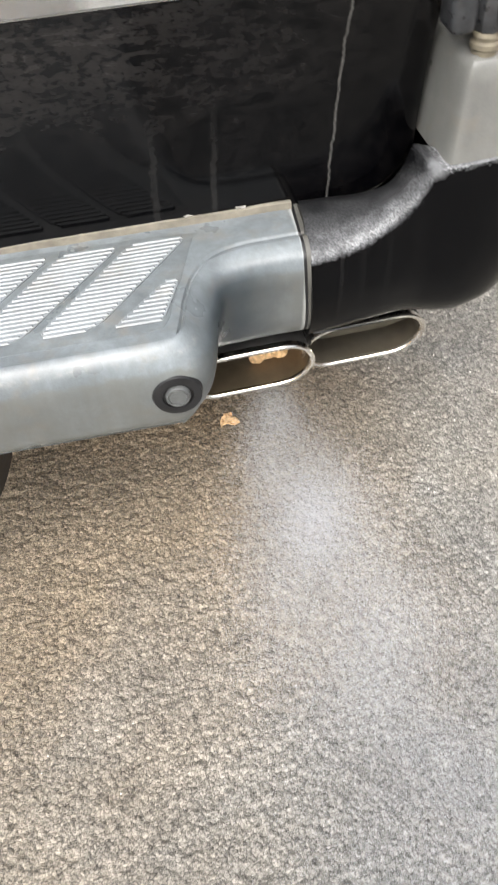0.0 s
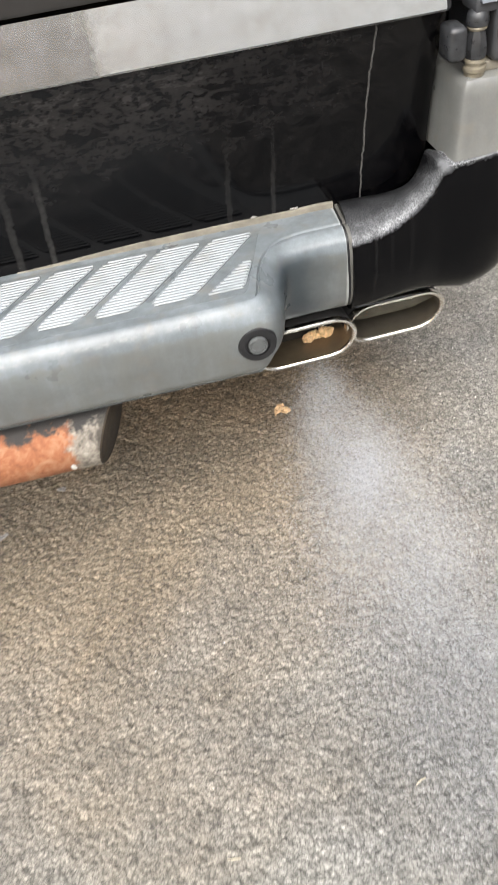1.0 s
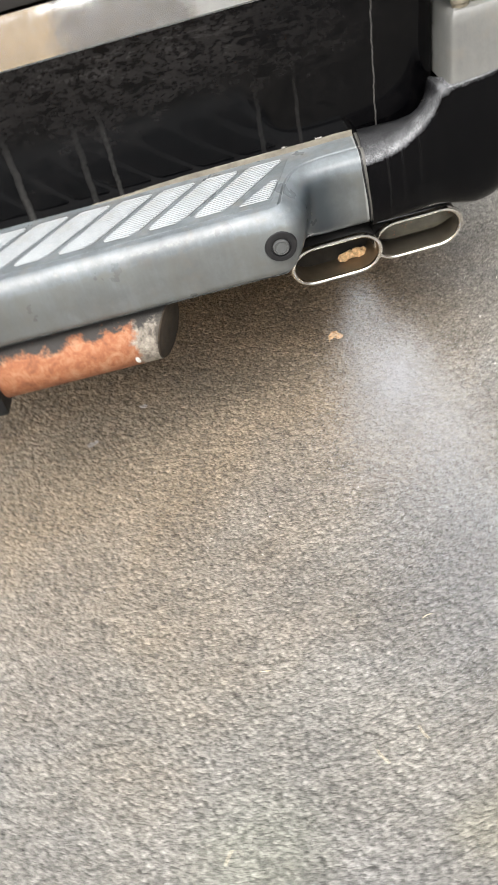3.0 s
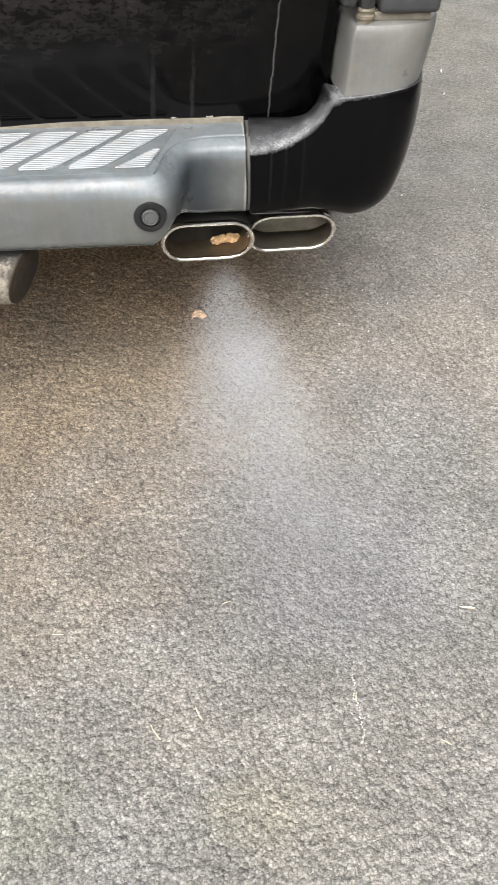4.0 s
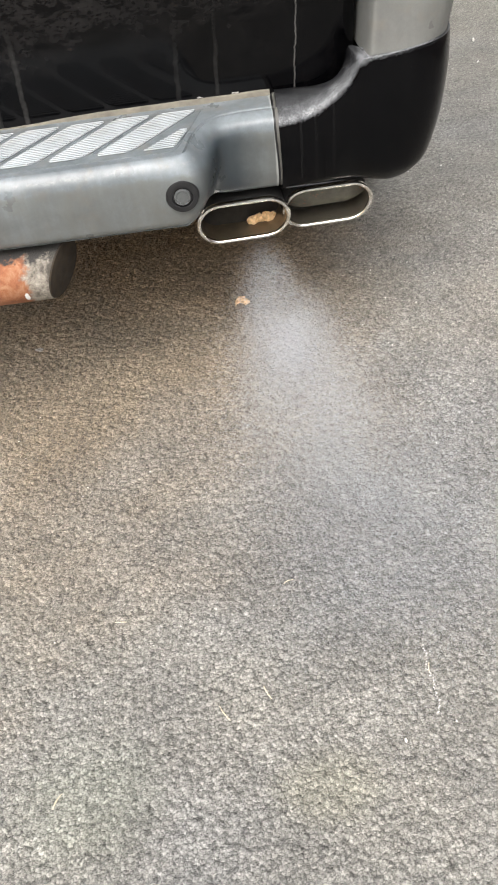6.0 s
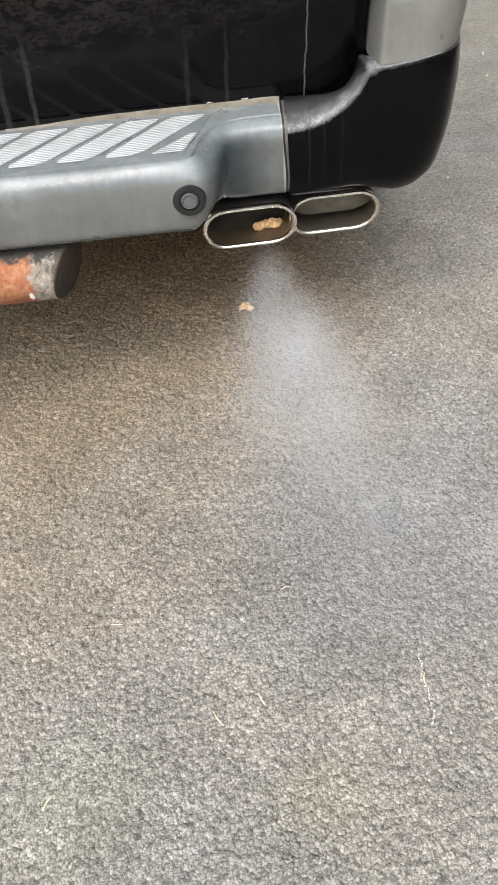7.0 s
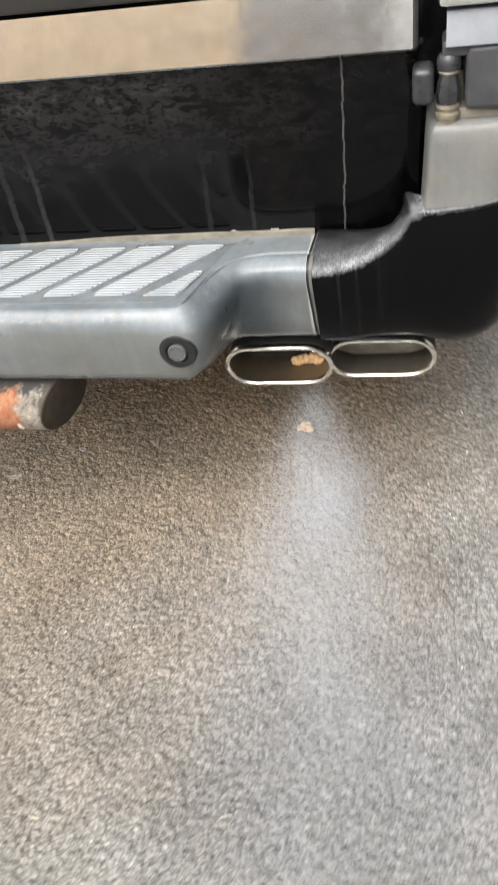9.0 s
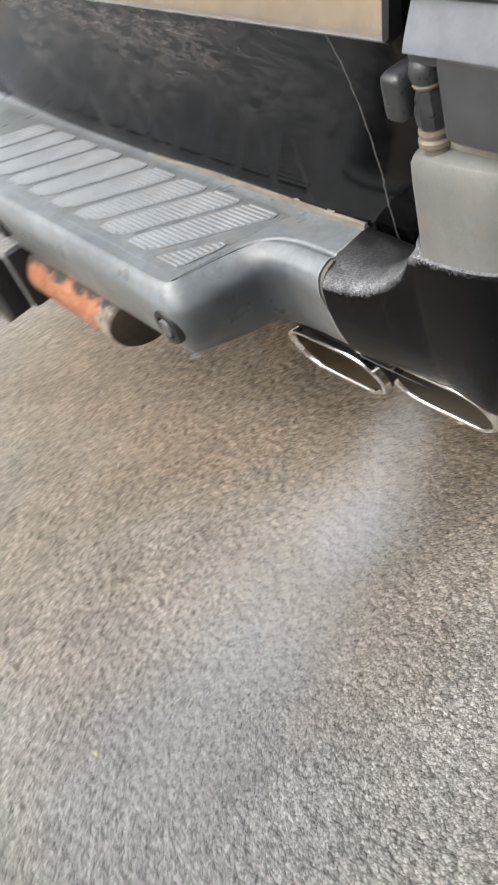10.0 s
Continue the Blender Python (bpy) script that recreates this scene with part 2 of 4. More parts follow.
def black_paint_material():
    m = Nodes("black_bumper_paint")
    n = m.add("ShaderNodeNewGeometry")
    sep = m.add("ShaderNodeSeparateXYZ")
    m.link(n.outputs["Normal"], sep.inputs[0])
    x, y, z = m.axis()
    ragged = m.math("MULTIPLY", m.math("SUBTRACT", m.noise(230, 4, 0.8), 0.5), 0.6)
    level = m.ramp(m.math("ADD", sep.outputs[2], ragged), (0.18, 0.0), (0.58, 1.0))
    # grime, dried droplets and a painted sky sheen, thickest along the front of the step, thinning towards the gate
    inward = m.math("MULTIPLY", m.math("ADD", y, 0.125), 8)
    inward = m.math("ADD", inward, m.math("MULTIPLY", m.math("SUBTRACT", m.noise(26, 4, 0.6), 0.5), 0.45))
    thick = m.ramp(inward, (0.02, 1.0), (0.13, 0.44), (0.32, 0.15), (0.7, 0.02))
    speckle = m.math("MULTIPLY", m.ramp(m.noise(430, 4, 0.8), (0.38, 0.38), (0.50, 0.84), (0.62, 1.35)), m.ramp(m.noise(30, 4, 0.6), (0.34, 0.70), (0.6, 1.10)))
    grime_sheen = m.math("MULTIPLY", m.math("MULTIPLY", level, speckle), m.math("MULTIPLY", thick, 0.66))
    # a thin line of dried droplets under the cap's lower edge
    below = m.math("SUBTRACT", m.math("ADD", m.math("MULTIPLY", m.math("SUBTRACT", x, 0.553), 0.11), 0.6265), z)
    band = m.ramp(m.math("ADD", m.math("MULTIPLY", below, 60), m.math("MULTIPLY", m.math("SUBTRACT", m.noise(190, 4, 0.75), 0.5), 0.9)), (0.22, 1.0), (0.50, 0.0))
    reach = m.math("MULTIPLY", m.ramp(m.math("SUBTRACT", x, 0.1), (0.448, 0.0), (0.460, 1.0)), m.ramp(m.math("ADD", x, m.math("MULTIPLY", m.noise(40, 3), 0.05)), (0.60, 1.0), (0.67, 0.08)))
    grime_sheen = m.math("MAXIMUM", grime_sheen, m.math("MULTIPLY", m.math("MULTIPLY", band, reach), m.ramp(m.noise(330, 5, 0.8), (0.46, 0.04), (0.60, 0.75))))
    # a white highlight painted into the wet notch where step, cap and gate meet
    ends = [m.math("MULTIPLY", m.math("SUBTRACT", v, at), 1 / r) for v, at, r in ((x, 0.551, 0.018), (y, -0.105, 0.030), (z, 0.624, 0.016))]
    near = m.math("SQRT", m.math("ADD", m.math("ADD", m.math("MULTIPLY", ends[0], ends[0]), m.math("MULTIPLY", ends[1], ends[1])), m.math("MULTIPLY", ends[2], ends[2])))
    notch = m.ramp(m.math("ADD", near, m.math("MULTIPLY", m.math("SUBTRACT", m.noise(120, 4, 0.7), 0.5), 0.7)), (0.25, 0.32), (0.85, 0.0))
    grime_sheen = m.math("MAXIMUM", grime_sheen, notch)
    specks = m.math("MULTIPLY", m.ramp(m.voronoi(95), (0.0, 1.0), (0.05, 0.0)), 0.7)
    some = m.ramp(m.noise(12, 3), (0.5, 0.0), (0.62, 1.0))
    film = m.ramp(m.noise(1.0, 5, 0.6, m.scaled(60, 60, 6)), (0.5, 0.0), (0.8, 0.02))
    for at, half, power in ((0.445, 0.003, 0.045), (0.472, 0.004, 0.022), (0.505, 0.004, 0.022)):
        d = m.math("ABSOLUTE", m.math("SUBTRACT", m.math("ADD", x, m.math("MULTIPLY", m.noise(1.0, 2, 0.5, m.scaled(0, 0, 30)), 0.006)), at))
        film = m.math("MAXIMUM", film, m.math("MULTIPLY", m.ramp(m.math("DIVIDE", d, half * 2), (0.15, 1.0), (0.6, 0.0)), power))
    col = m.mix(film, (0.0018, 0.0018, 0.0022), (0.10, 0.098, 0.095))
    col = m.mix(grime_sheen, col, (0.47, 0.48, 0.50))
    col = m.mix(m.math("MULTIPLY", specks, some), col, (0.45, 0.45, 0.43))
    m.put("Base Color", col)
    m.put("Specular IOR Level", 0.14)
    base = m.ramp(m.noise(20, 4), (0.3, 0.12), (0.7, 0.20))
    m.put("Roughness", m.math("ADD", base, m.math("MULTIPLY", level, 0.16)))
    m.bump(m.noise(240, 4, 0.6), 0.10, 0.0008)
    return m.mat


def steel_material(name, base, rough, darkened=0.0, warm=None):
    m = Nodes(name)
    col = m.mix(m.ramp(m.noise(30, 5, 0.6), (0.5, 0.0), (0.8, 0.3)), base, (0.42, 0.33, 0.22))
    if darkened:
        col = m.mix(m.ramp(m.noise(22, 5, 0.6), (0.25, darkened), (0.75, darkened * 0.45)), col, (0.02, 0.017, 0.014))
    m.put("Base Color", col)
    if warm is not None:
        # heat and rust stain that starts at that place along the pipe's width
        x, y, z = m.axis()
        reach = m.math("ADD", m.math("MULTIPLY", m.math("SUBTRACT", x, warm), 14), m.math("SUBTRACT", m.noise(45, 4, 0.6), 0.5))
        col = m.mix(m.ramp(reach, (0.05, 0.0), (0.55, 0.8)), col, (0.36, 0.20, 0.085))
    m.put("Metallic", 1.0 - 0.5 * darkened)
    m.put("Roughness", m.ramp(m.noise(60, 4), (0.3, rough), (0.7, rough + 0.15)))
    return m.mat


def rust_material():
    m = Nodes("rusted_tube")
    x, y, z = m.axis()
    n1 = m.noise(42, 6, 0.7, warp=0.5)
    col = m.ramp(n1, (0.25, (0.10, 0.035, 0.016)), (0.5, (0.28, 0.105, 0.045)), (0.72, (0.38, 0.21, 0.12)))
    edge = m.math("ADD", m.math("MULTIPLY", m.math("ADD", x, 0.098), 18), m.math("SUBTRACT", m.noise(38, 5, 0.7), 0.5))
    peel = m.ramp(edge, (0.35, 0.0), (0.55, 1.0))
    bare = m.ramp(m.noise(55, 5, 0.7, warp=0.4), (0.32, (0.07, 0.06, 0.05)), (0.48, (0.23, 0.205, 0.17)), (0.68, (0.46, 0.42, 0.35)))
    col = m.mix(peel, col, bare)
    tipend = m.math("ADD", m.math("MULTIPLY", m.math("SUBTRACT", m.math("ADD", x, 0.043), m.math("MULTIPLY", m.math("ADD", y, 0.257), 0.48)), 110), m.math("MULTIPLY", m.math("SUBTRACT", m.noise(60, 4, 0.7), 0.5), 1.6))
    col = m.mix(m.ramp(tipend, (0.2, 0.0), (0.9, 0.85)), col, (0.045, 0.038, 0.03))
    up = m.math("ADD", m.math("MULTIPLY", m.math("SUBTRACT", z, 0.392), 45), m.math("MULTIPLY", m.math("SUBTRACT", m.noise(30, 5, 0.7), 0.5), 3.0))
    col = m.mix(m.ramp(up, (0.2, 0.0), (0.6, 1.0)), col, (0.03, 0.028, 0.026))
    # a chip of white paint left near the open end
    cu, cv = m.math("MULTIPLY", m.math("ADD", x, 0.0805), 190), m.math("MULTIPLY", m.math("SUBTRACT", z, 0.340), 95)
    chip = m.math("ADD", m.math("SQRT", m.math("ADD", m.math("MULTIPLY", cu, cu), m.math("MULTIPLY", cv, cv))), m.math("MULTIPLY", m.math("SUBTRACT", m.noise(150, 4, 0.7), 0.5), 1.2))
    chip = m.math("MULTIPLY", m.ramp(chip, (0.75, 1.0), (0.95, 0.0)), m.ramp(m.math("MULTIPLY", y, -1), (0.20, 0.0), (0.22, 1.0)))
    col = m.mix(chip, col, (0.82, 0.82, 0.80))
    m.put("Base Color", col)
    m.put("Roughness", 0.75)
    m.bump(m.noise(130, 6, 0.75), 0.8, 0.003)
    return m.mat


def plain_material(name, base, rough=0.5, metal=0.0, vary=0.25, scale=30, bumps=0.1):
    m = Nodes(name)
    col = m.mix(1.0, base, m.ramp(m.noise(scale, 5, 0.65), (0.3, 1.0 - vary), (0.7, 1.0 + vary)), "MULTIPLY")
    m.put("Base Color", col)
    m.put("Roughness", m.ramp(m.noise(scale * 2, 4), (0.3, max(0.03, rough - 0.08)), (0.7, min(1, rough + 0.08))))
    m.put("Metallic", metal)
    m.bump(m.noise(scale * 12, 3, 0.6), bumps, 0.001)
    return m.mat


def stained_plate_material():
    m = Nodes("stained_grey_plate")
    col = m.mix(1.0, (0.105, 0.100, 0.078), m.ramp(m.noise(45, 5, 0.65), (0.3, 0.6), (0.7, 1.4)), "MULTIPLY")
    rust = m.math("MULTIPLY", m.ramp(m.voronoi(150), (0.12, 1.0), (0.30, 0.0)), m.ramp(m.noise(28, 2), (0.54, 0.0), (0.60, 1.0)))
    m.put("Base Color", m.mix(rust, col, (0.30, 0.13, 0.07)))
    m.put("Roughness", m.ramp(m.noise(90, 4), (0.3, 0.30), (0.7, 0.46)))
    m.put("Metallic", 0.3)
    m.bump(m.noise(540, 3, 0.6), 0.3, 0.001)
    return m.mat


def silver_material():
    m = Nodes("silver_trim")
    m.put("Base Color", m.mix(m.ramp(m.noise(26, 7, 0.75), (0.35, 0.0), (0.7, 0.9)), (0.74, 0.74, 0.73), (0.58, 0.56, 0.52)))
    m.put("Metallic", 0.85)
    m.put("Roughness", m.ramp(m.noise(40, 5, 0.7), (0.38, 0.04), (0.72, 0.13)))
    m.bump(m.noise(30, 3, 0.5), 0.02, 0.001)
    return m.mat


ASPHALT = asphalt_material()
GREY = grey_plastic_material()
CAP = grey_plastic_material("warm_grey_plastic", (0.150, 0.151, 0.142), 0.45)
FLANGE = plain_material("dusty_grey_flange", (0.085, 0.083, 0.075), 0.6, 0, 0.3, 40)
PALEWALL = plain_material("pale_plastered_wall", (0.75, 0.745, 0.71), 0.9, 0, 0.12, 1.5, 0.3)
GREYWALL = plain_material("grey_plastered_wall", (0.11, 0.10, 0.095), 0.9, 0, 0.15, 1.5, 0.3)
SIDEWALL = plain_material("dark_shading_wall", (0.16, 0.137, 0.117), 0.9, 0, 0.3, 2, 0.3)
RIB = grey_plastic_material("worn_tread_plastic", (0.190, 0.209, 0.220), 0.6)
LIP = plain_material("dirty_tan_edge", (0.165, 0.150, 0.120), 0.8, 0, 0.3, 40)
PAINT = dusty_paint_material()
UPPER = plain_material("even_dusty_black_paint", (0.020, 0.0185, 0.0175), 0.4, 0, 0.25, 14)
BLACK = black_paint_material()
BODY = plain_material("plain_black_paint", (0.004, 0.004, 0.005), 0.25, 0, 0.2, 8, 0.02)
CHROME = steel_material("polished_steel", (0.95, 0.92, 0.87), 0.09)
BORE = steel_material("sooty_steel", (0.25, 0.22, 0.17), 0.34, 0.5, 0.545)
HEATED = steel_material("heat_stained_steel", (0.29, 0.225, 0.145), 0.32, 0.55, 0.375)
BAFFLE = plain_material("sooty_plate", (0.022, 0.020, 0.017), 0.5, 0.4, 0.45, 70, 0.3)
FLAP = stained_plate_material()
SILVER = silver_material()
RUST = rust_material()
RUBBER = plain_material("black_rubber", (0.010, 0.010, 0.011), 0.45)
HINGE = plain_material("worn_black_paint", (0.028, 0.029, 0.031), 0.33, 0, 0.5, 60)
DARK = plain_material("dark_grey_plastic", (0.042, 0.043, 0.046), 0.4)
MIDGREY = plain_material("blue_grey_plastic", (0.100, 0.110, 0.124), 0.42)
COLLAR = plain_material("dirty_zinc_collar", (0.17, 0.15, 0.11), 0.5, 0.3, 0.3, 90)
SENSOR = plain_material("grey_sensor_disc", (0.085, 0.089, 0.089), 0.4, 0, 0.15, 200)
LEAF = plain_material("dry_tan_leaf", (0.74, 0.50, 0.27), 0.8, 0, 0.4, 160, 0.5)
STRAW = plain_material("pale_straw", (0.62, 0.55, 0.40), 0.8, 0, 0.2, 300)
CRUMB = plain_material("grey_dirt_crumb", (0.26, 0.25, 0.23), 0.9, 0, 0.4, 300)
CHIP = plain_material("white_grit", (0.66, 0.64, 0.60), 0.8, 0, 0.15, 300)
UNDER = plain_material("black_underseal", (0.02, 0.019, 0.018), 0.85, 0, 0.4, 12)
BLACKSTEEL = plain_material("black_painted_steel", (0.007, 0.0075, 0.009), 0.5, 0, 0.5, 25, 0.3)
ENDPLATE = plain_material("dark_brown_steel", (0.030, 0.021, 0.012), 0.9, 0, 0.5, 60, 0.4)
BELLY = plain_material("dusty_underside", (0.16, 0.135, 0.105), 0.9, 0, 0.4, 6)
FOG = plain_material("pale_vapour", (0.54, 0.565, 0.595), 1.0, 0, 0.02, 5, 0.0)
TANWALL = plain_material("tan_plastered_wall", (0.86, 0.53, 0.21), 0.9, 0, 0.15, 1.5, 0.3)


# ---- mesh helpers ----
def part(name, bm, material, parent=None, label="", smooth=True):
    bmesh.ops.recalc_face_normals(bm, faces=bm.faces)
    me = bpy.data.meshes.new(name)
    bm.to_mesh(me)
    bm.free()
    me.materials.append(material)
    for p in me.polygons:
        p.use_smooth = smooth
    if smooth:
        me.set_sharp_from_angle(angle=radians(38))
    ob = new(name, me)
    ob.parent = parent
    if label:
        ob["label"] = label
    return ob


def loft(rings, closed=True, caps=True):
    bm = bmesh.new()
    vs = [[bm.verts.new(p) for p in r] for r in rings]
    n = len(rings[0])
    for a, b in zip(vs, vs[1:]):
        for i in range(n if closed else n - 1):
            j = (i + 1) % n
            bm.faces.new((a[i], a[j], b[j], b[i]))
    if caps and closed:
        bm.faces.new(vs[0][::-1])
        bm.faces.new(vs[-1])
    return bm


def spline(points, per=4):
    """A Catmull-Rom curve through the points."""
    p = [Vector(q) for q in points]
    out = []
    for i in range(len(p) - 1):
        a, b, c, d = p[max(i - 1, 0)], p[i], p[i + 1], p[min(i + 2, len(p) - 1)]
        for k in range(per):
            t = k / per
            out.append(0.5 * ((2 * b) + (c - a) * t + (2 * a - 5 * b + 4 * c - d) * t * t + (3 * b - a - 3 * c + d) * t**3))
    return out + [p[-1]]


def smoothstep(a, b, x):
    t = min(1.0, max(0.0, (x - a) / (b - a)))
    return t * t * (3 - 2 * t)


def rounded_box(x0, x1, y0, y1, z0, z1, r=0.004, seg=2):
    bm = bmesh.new()
    bmesh.ops.create_cube(bm, size=1, matrix=Matrix.Translation(((x0 + x1) / 2, (y0 + y1) / 2, (z0 + z1) / 2)) @ Matrix.Diagonal((x1 - x0, y1 - y0, z1 - z0, 1)))
    bmesh.ops.bevel(bm, geom=bm.edges[:], offset=r, segments=seg, profile=0.5, affect="EDGES")
    return bm


def turned(profile, m, seg=32):
    """A turned body: profile rows of radius and height, about z, then posed by m."""
    rings = [[m @ Vector((max(r, 1e-5) * math.cos(a), max(r, 1e-5) * math.sin(a), h)) for a in [2 * math.pi * k / seg for k in range(seg)]] for r, h in profile]
    return loft(rings)


# ---- ground ----
def ground():
    def axis(lo, hi, step, far):
        fine = np.arange(lo, hi + step, step)
        out, d = [], step
        while sum(out) < far:
            d *= 1.28
            out.append(d)
        grow = np.cumsum(out)
        return np.concatenate([lo - grow[::-1], fine, fine[-1] + grow])

    gx, gy = axis(-0.72, 1.12, 0.0033, 400), axis(-1.32, 0.62, 0.0033, 400)
    X, Y = np.meshgrid(gx, gy, indexing="ij")
    rng = np.random.default_rng(5)

    def lumps(pitch, seed):
        """Smooth random lumps of about that size."""
        r = np.random.default_rng(seed).random((512, 512))
        u, v = X / pitch, Y / pitch
        i, j = np.floor(u).astype(int), np.floor(v).astype(int)
        a, b = u - i, v - j
        a, b = a * a * (3 - 2 * a), b * b * (3 - 2 * b)
        pick = lambda di, dj: r[(i + di) % 512, (j + dj) % 512]
        return (pick(0, 0) * (1 - a) + pick(1, 0) * a) * (1 - b) + (pick(0, 1) * (1 - a) + pick(1, 1) * a) * b

    # packed stones, pushed out of true
    pitch = 0.0085
    jit, size = rng.random((512, 512, 2)), rng.random((512, 512))
    PX, PY = X + 0.006 * (lumps(0.006, 1) - 0.5), Y + 0.006 * (lumps(0.006, 2) - 0.5)
    cx, cy = np.floor(PX / pitch).astype(int), np.floor(PY / pitch).astype(int)
    soft = np.zeros(X.shape)
    for dx in (-1, 0, 1):
        for dy in (-1, 0, 1):
            ix, iy = (cx + dx) % 512, (cy + dy) % 512
            j = jit[ix, iy]
            d = np.hypot((cx + dx + j[..., 0]) * pitch - PX, (cy + dy + j[..., 1]) * pitch - PY) / pitch
            soft = np.maximum(soft, np.clip(1 - d**2 * 1.6, 0, 1) * (0.35 + 0.65 * size[ix, iy]))
    dome = 0.6 * soft + 0.55 * lumps(0.0065, 3) + 0.35 * lumps(0.0135, 4)
    fade = np.clip(np.minimum.reduce([X + 0.74, 1.14 - X, Y + 1.34, 0.64 - Y]) / 0.03, 0, 1)
    Z = (dome * 0.0080 - 0.0069) * fade
    Z += 0.0015 * np.sin(X * 5.1 + 1.0) * np.sin(Y * 4.3) * fade
    me = bpy.data.meshes.new("ground")
    nx, ny = X.shape
    co = np.stack([X, Y, Z], -1).reshape(-1, 3)
    idx = np.arange(nx * ny).reshape(nx, ny)
    quads = np.stack([idx[:-1, :-1], idx[1:, :-1], idx[1:, 1:], idx[:-1, 1:]], -1).reshape(-1, 4)
    me.vertices.add(len(co))
    me.vertices.foreach_set("co", co.ravel())
    me.loops.add(quads.size)
    me.loops.foreach_set("vertex_index", quads.ravel())
    me.polygons.add(len(quads))
    me.polygons.foreach_set("loop_start", np.arange(0, quads.size, 4))
    me.polygons.foreach_set("use_smooth", np.ones(len(quads), bool))
    me.update(calc_edges=True)
    me.materials.append(ASPHALT)
    return tagged(new("ground", me), "coarse worn grey-brown asphalt with pale grit", "ground", kind="structure")


ground()

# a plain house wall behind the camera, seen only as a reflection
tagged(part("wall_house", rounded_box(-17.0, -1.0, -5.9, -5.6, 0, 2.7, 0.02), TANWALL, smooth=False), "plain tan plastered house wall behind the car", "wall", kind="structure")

# unseen pale wall, added to shape the bright part of the trim's reflection
tagged(part("wall_rear_added", rounded_box(0.12, 6.0, -7.3, -7.0, 0, 3.2, 0.02), PALEWALL, smooth=False), "plain pale wall added out of view for the trim's reflection", "wall", kind="structure")

# unseen grey wall, added for the darker stretch of the trim's reflection
tagged(part("wall_mid_added", rounded_box(-2.2, 0.12, -7.5, -7.2, 0, 3.1, 0.02), GREYWALL, smooth=False), "plain grey wall added out of view for the trim's darker reflection", "wall", kind="structure")

# unseen dark wall, added to darken the car's right-hand faces and reflections
tagged(part("wall_side_added", rounded_box(2.5, 2.7, -4.5, 7.0, 0, 1.9, 0.02), SIDEWALL, smooth=False), "plain dark wall added out of view to darken the car's right side", "wall", kind="structure")

# ---- the car ----
car = new("car")
tagged(car, "dusty black off-road car with grey step bumper and twin exhausts", "car")
MID = -0.055  # the car's middle line


# the bumper's rear edge in plan: straight, then a tight turn into the recess over the exhaust
EDGE = [(0.150, -0.247), (0.190, -0.247), (0.214, -0.2455), (0.232, -0.2410), (0.2440, -0.2290), (0.2515, -0.2070), (0.2595, -0.1760), (0.2725, -0.1450), (0.2910, -0.1280), (0.3200, -0.1215), (0.3600, -0.1200), (0.3985, -0.1200)]


def bumper_ring(at, inward, back):
    """A closed section of the bumper: at, a place on its rear edge; inward, the way into the bumper there; back, where it meets the gate."""
    rec = (at[1] + 0.247) / 0.127
    side = abs(inward[0])
    g, tight = 0.0105 * (1 - 0.55 * rec), 1 - 0.35 * side
    front = [
        (0.0260 + 0.022 * rec * (1 - side), 0.5555), (0.0225 + 0.016 * rec * (1 - side), 0.5550), (0.0195 + 0.016 * rec * (1 - side), 0.5550 - 0.45 * g), (0.0165 + 0.015 * rec * (1 - side), 0.5550 - 0.45 * g), (0.0140 + 0.014 * rec * (1 - side), 0.5555),
        (0.0095 + 0.012 * rec, 0.5552), (0.0035 + 0.009 * rec, 0.5510), (-0.002 + 0.006 * rec, 0.5435 + 0.001 * rec), (-0.0062 + 0.006 * rec, 0.533), (-0.0078 + 0.006 * rec, 0.518), (-0.0055 + 0.008 * rec, 0.49),
        (0.0005 + 0.008 * rec, 0.460 - 0.010 * rec), (0.0045 + 0.013 * rec, 0.441 - 0.018 * rec), (0.0095 + 0.017 * rec, 0.4325 - 0.022 * rec), (0.0165 + 0.021 * rec, 0.4290 - 0.024 * rec), (0.026 + 0.026 * rec, 0.4300 - 0.025 * rec),
    ]
    rows = [(back, -0.006, 0.540), (back, -0.008, 0.558), (back, -0.016, 0.5605), (back, -0.030, 0.557), (back, -0.05, 0.556)]
    # the side of the turn swells below its top edge
    swell = lambda z: 0.019 * side * smoothstep(0.553, 0.515, z) * (1 - 0.6 * smoothstep(0.47, 0.435, z))
    rows += [(at[0] + inward[0] * (d * tight - swell(z)), at[1] + inward[1] * (d * tight - swell(z)), z) for d, z in front]
    rows += [(back, -0.045, 0.433 - 0.020 * rec), (back, -0.03, 0.434 - 0.020 * rec)]
    lift = 0.012 * math.exp(-(((at[0] - 0.280) / 0.022) ** 2)) + 0.010 * math.exp(-(((at[0] - 0.246) / 0.012) ** 2))
    rows = [(x, y, z + lift * smoothstep(0.50, 0.44, z) if z < 0.5 else z) for x, y, z in rows]
    bow = 0.004 * smoothstep(0.34, 0.40, at[0])
    return [(p.x - bow * math.exp(-(((p.z - 0.53) / 0.05) ** 2)) * (1 - smoothstep(-0.10, -0.03, p.y)), p.y, p.z) for p in spline(rows, 3)]


def bumper_rings():
    rings = [bumper_ring((x, -0.247), (0, 1), x) for x in [-0.90 + 0.05 * k for k in range(21)]]
    path = spline([(x, y, 0) for x, y in EDGE], 6)
    for k, p in enumerate(path):
        a, b = path[max(k - 1, 0)], path[min(k + 1, len(path) - 1)]
        along = (b - a).normalized()
        rings.append(bumper_ring((p.x, p.y), (-along.y, along.x), p.x))
    return rings


def bumper_section(x):
    return bumper_ring((x, -0.120), (0, 1), x)


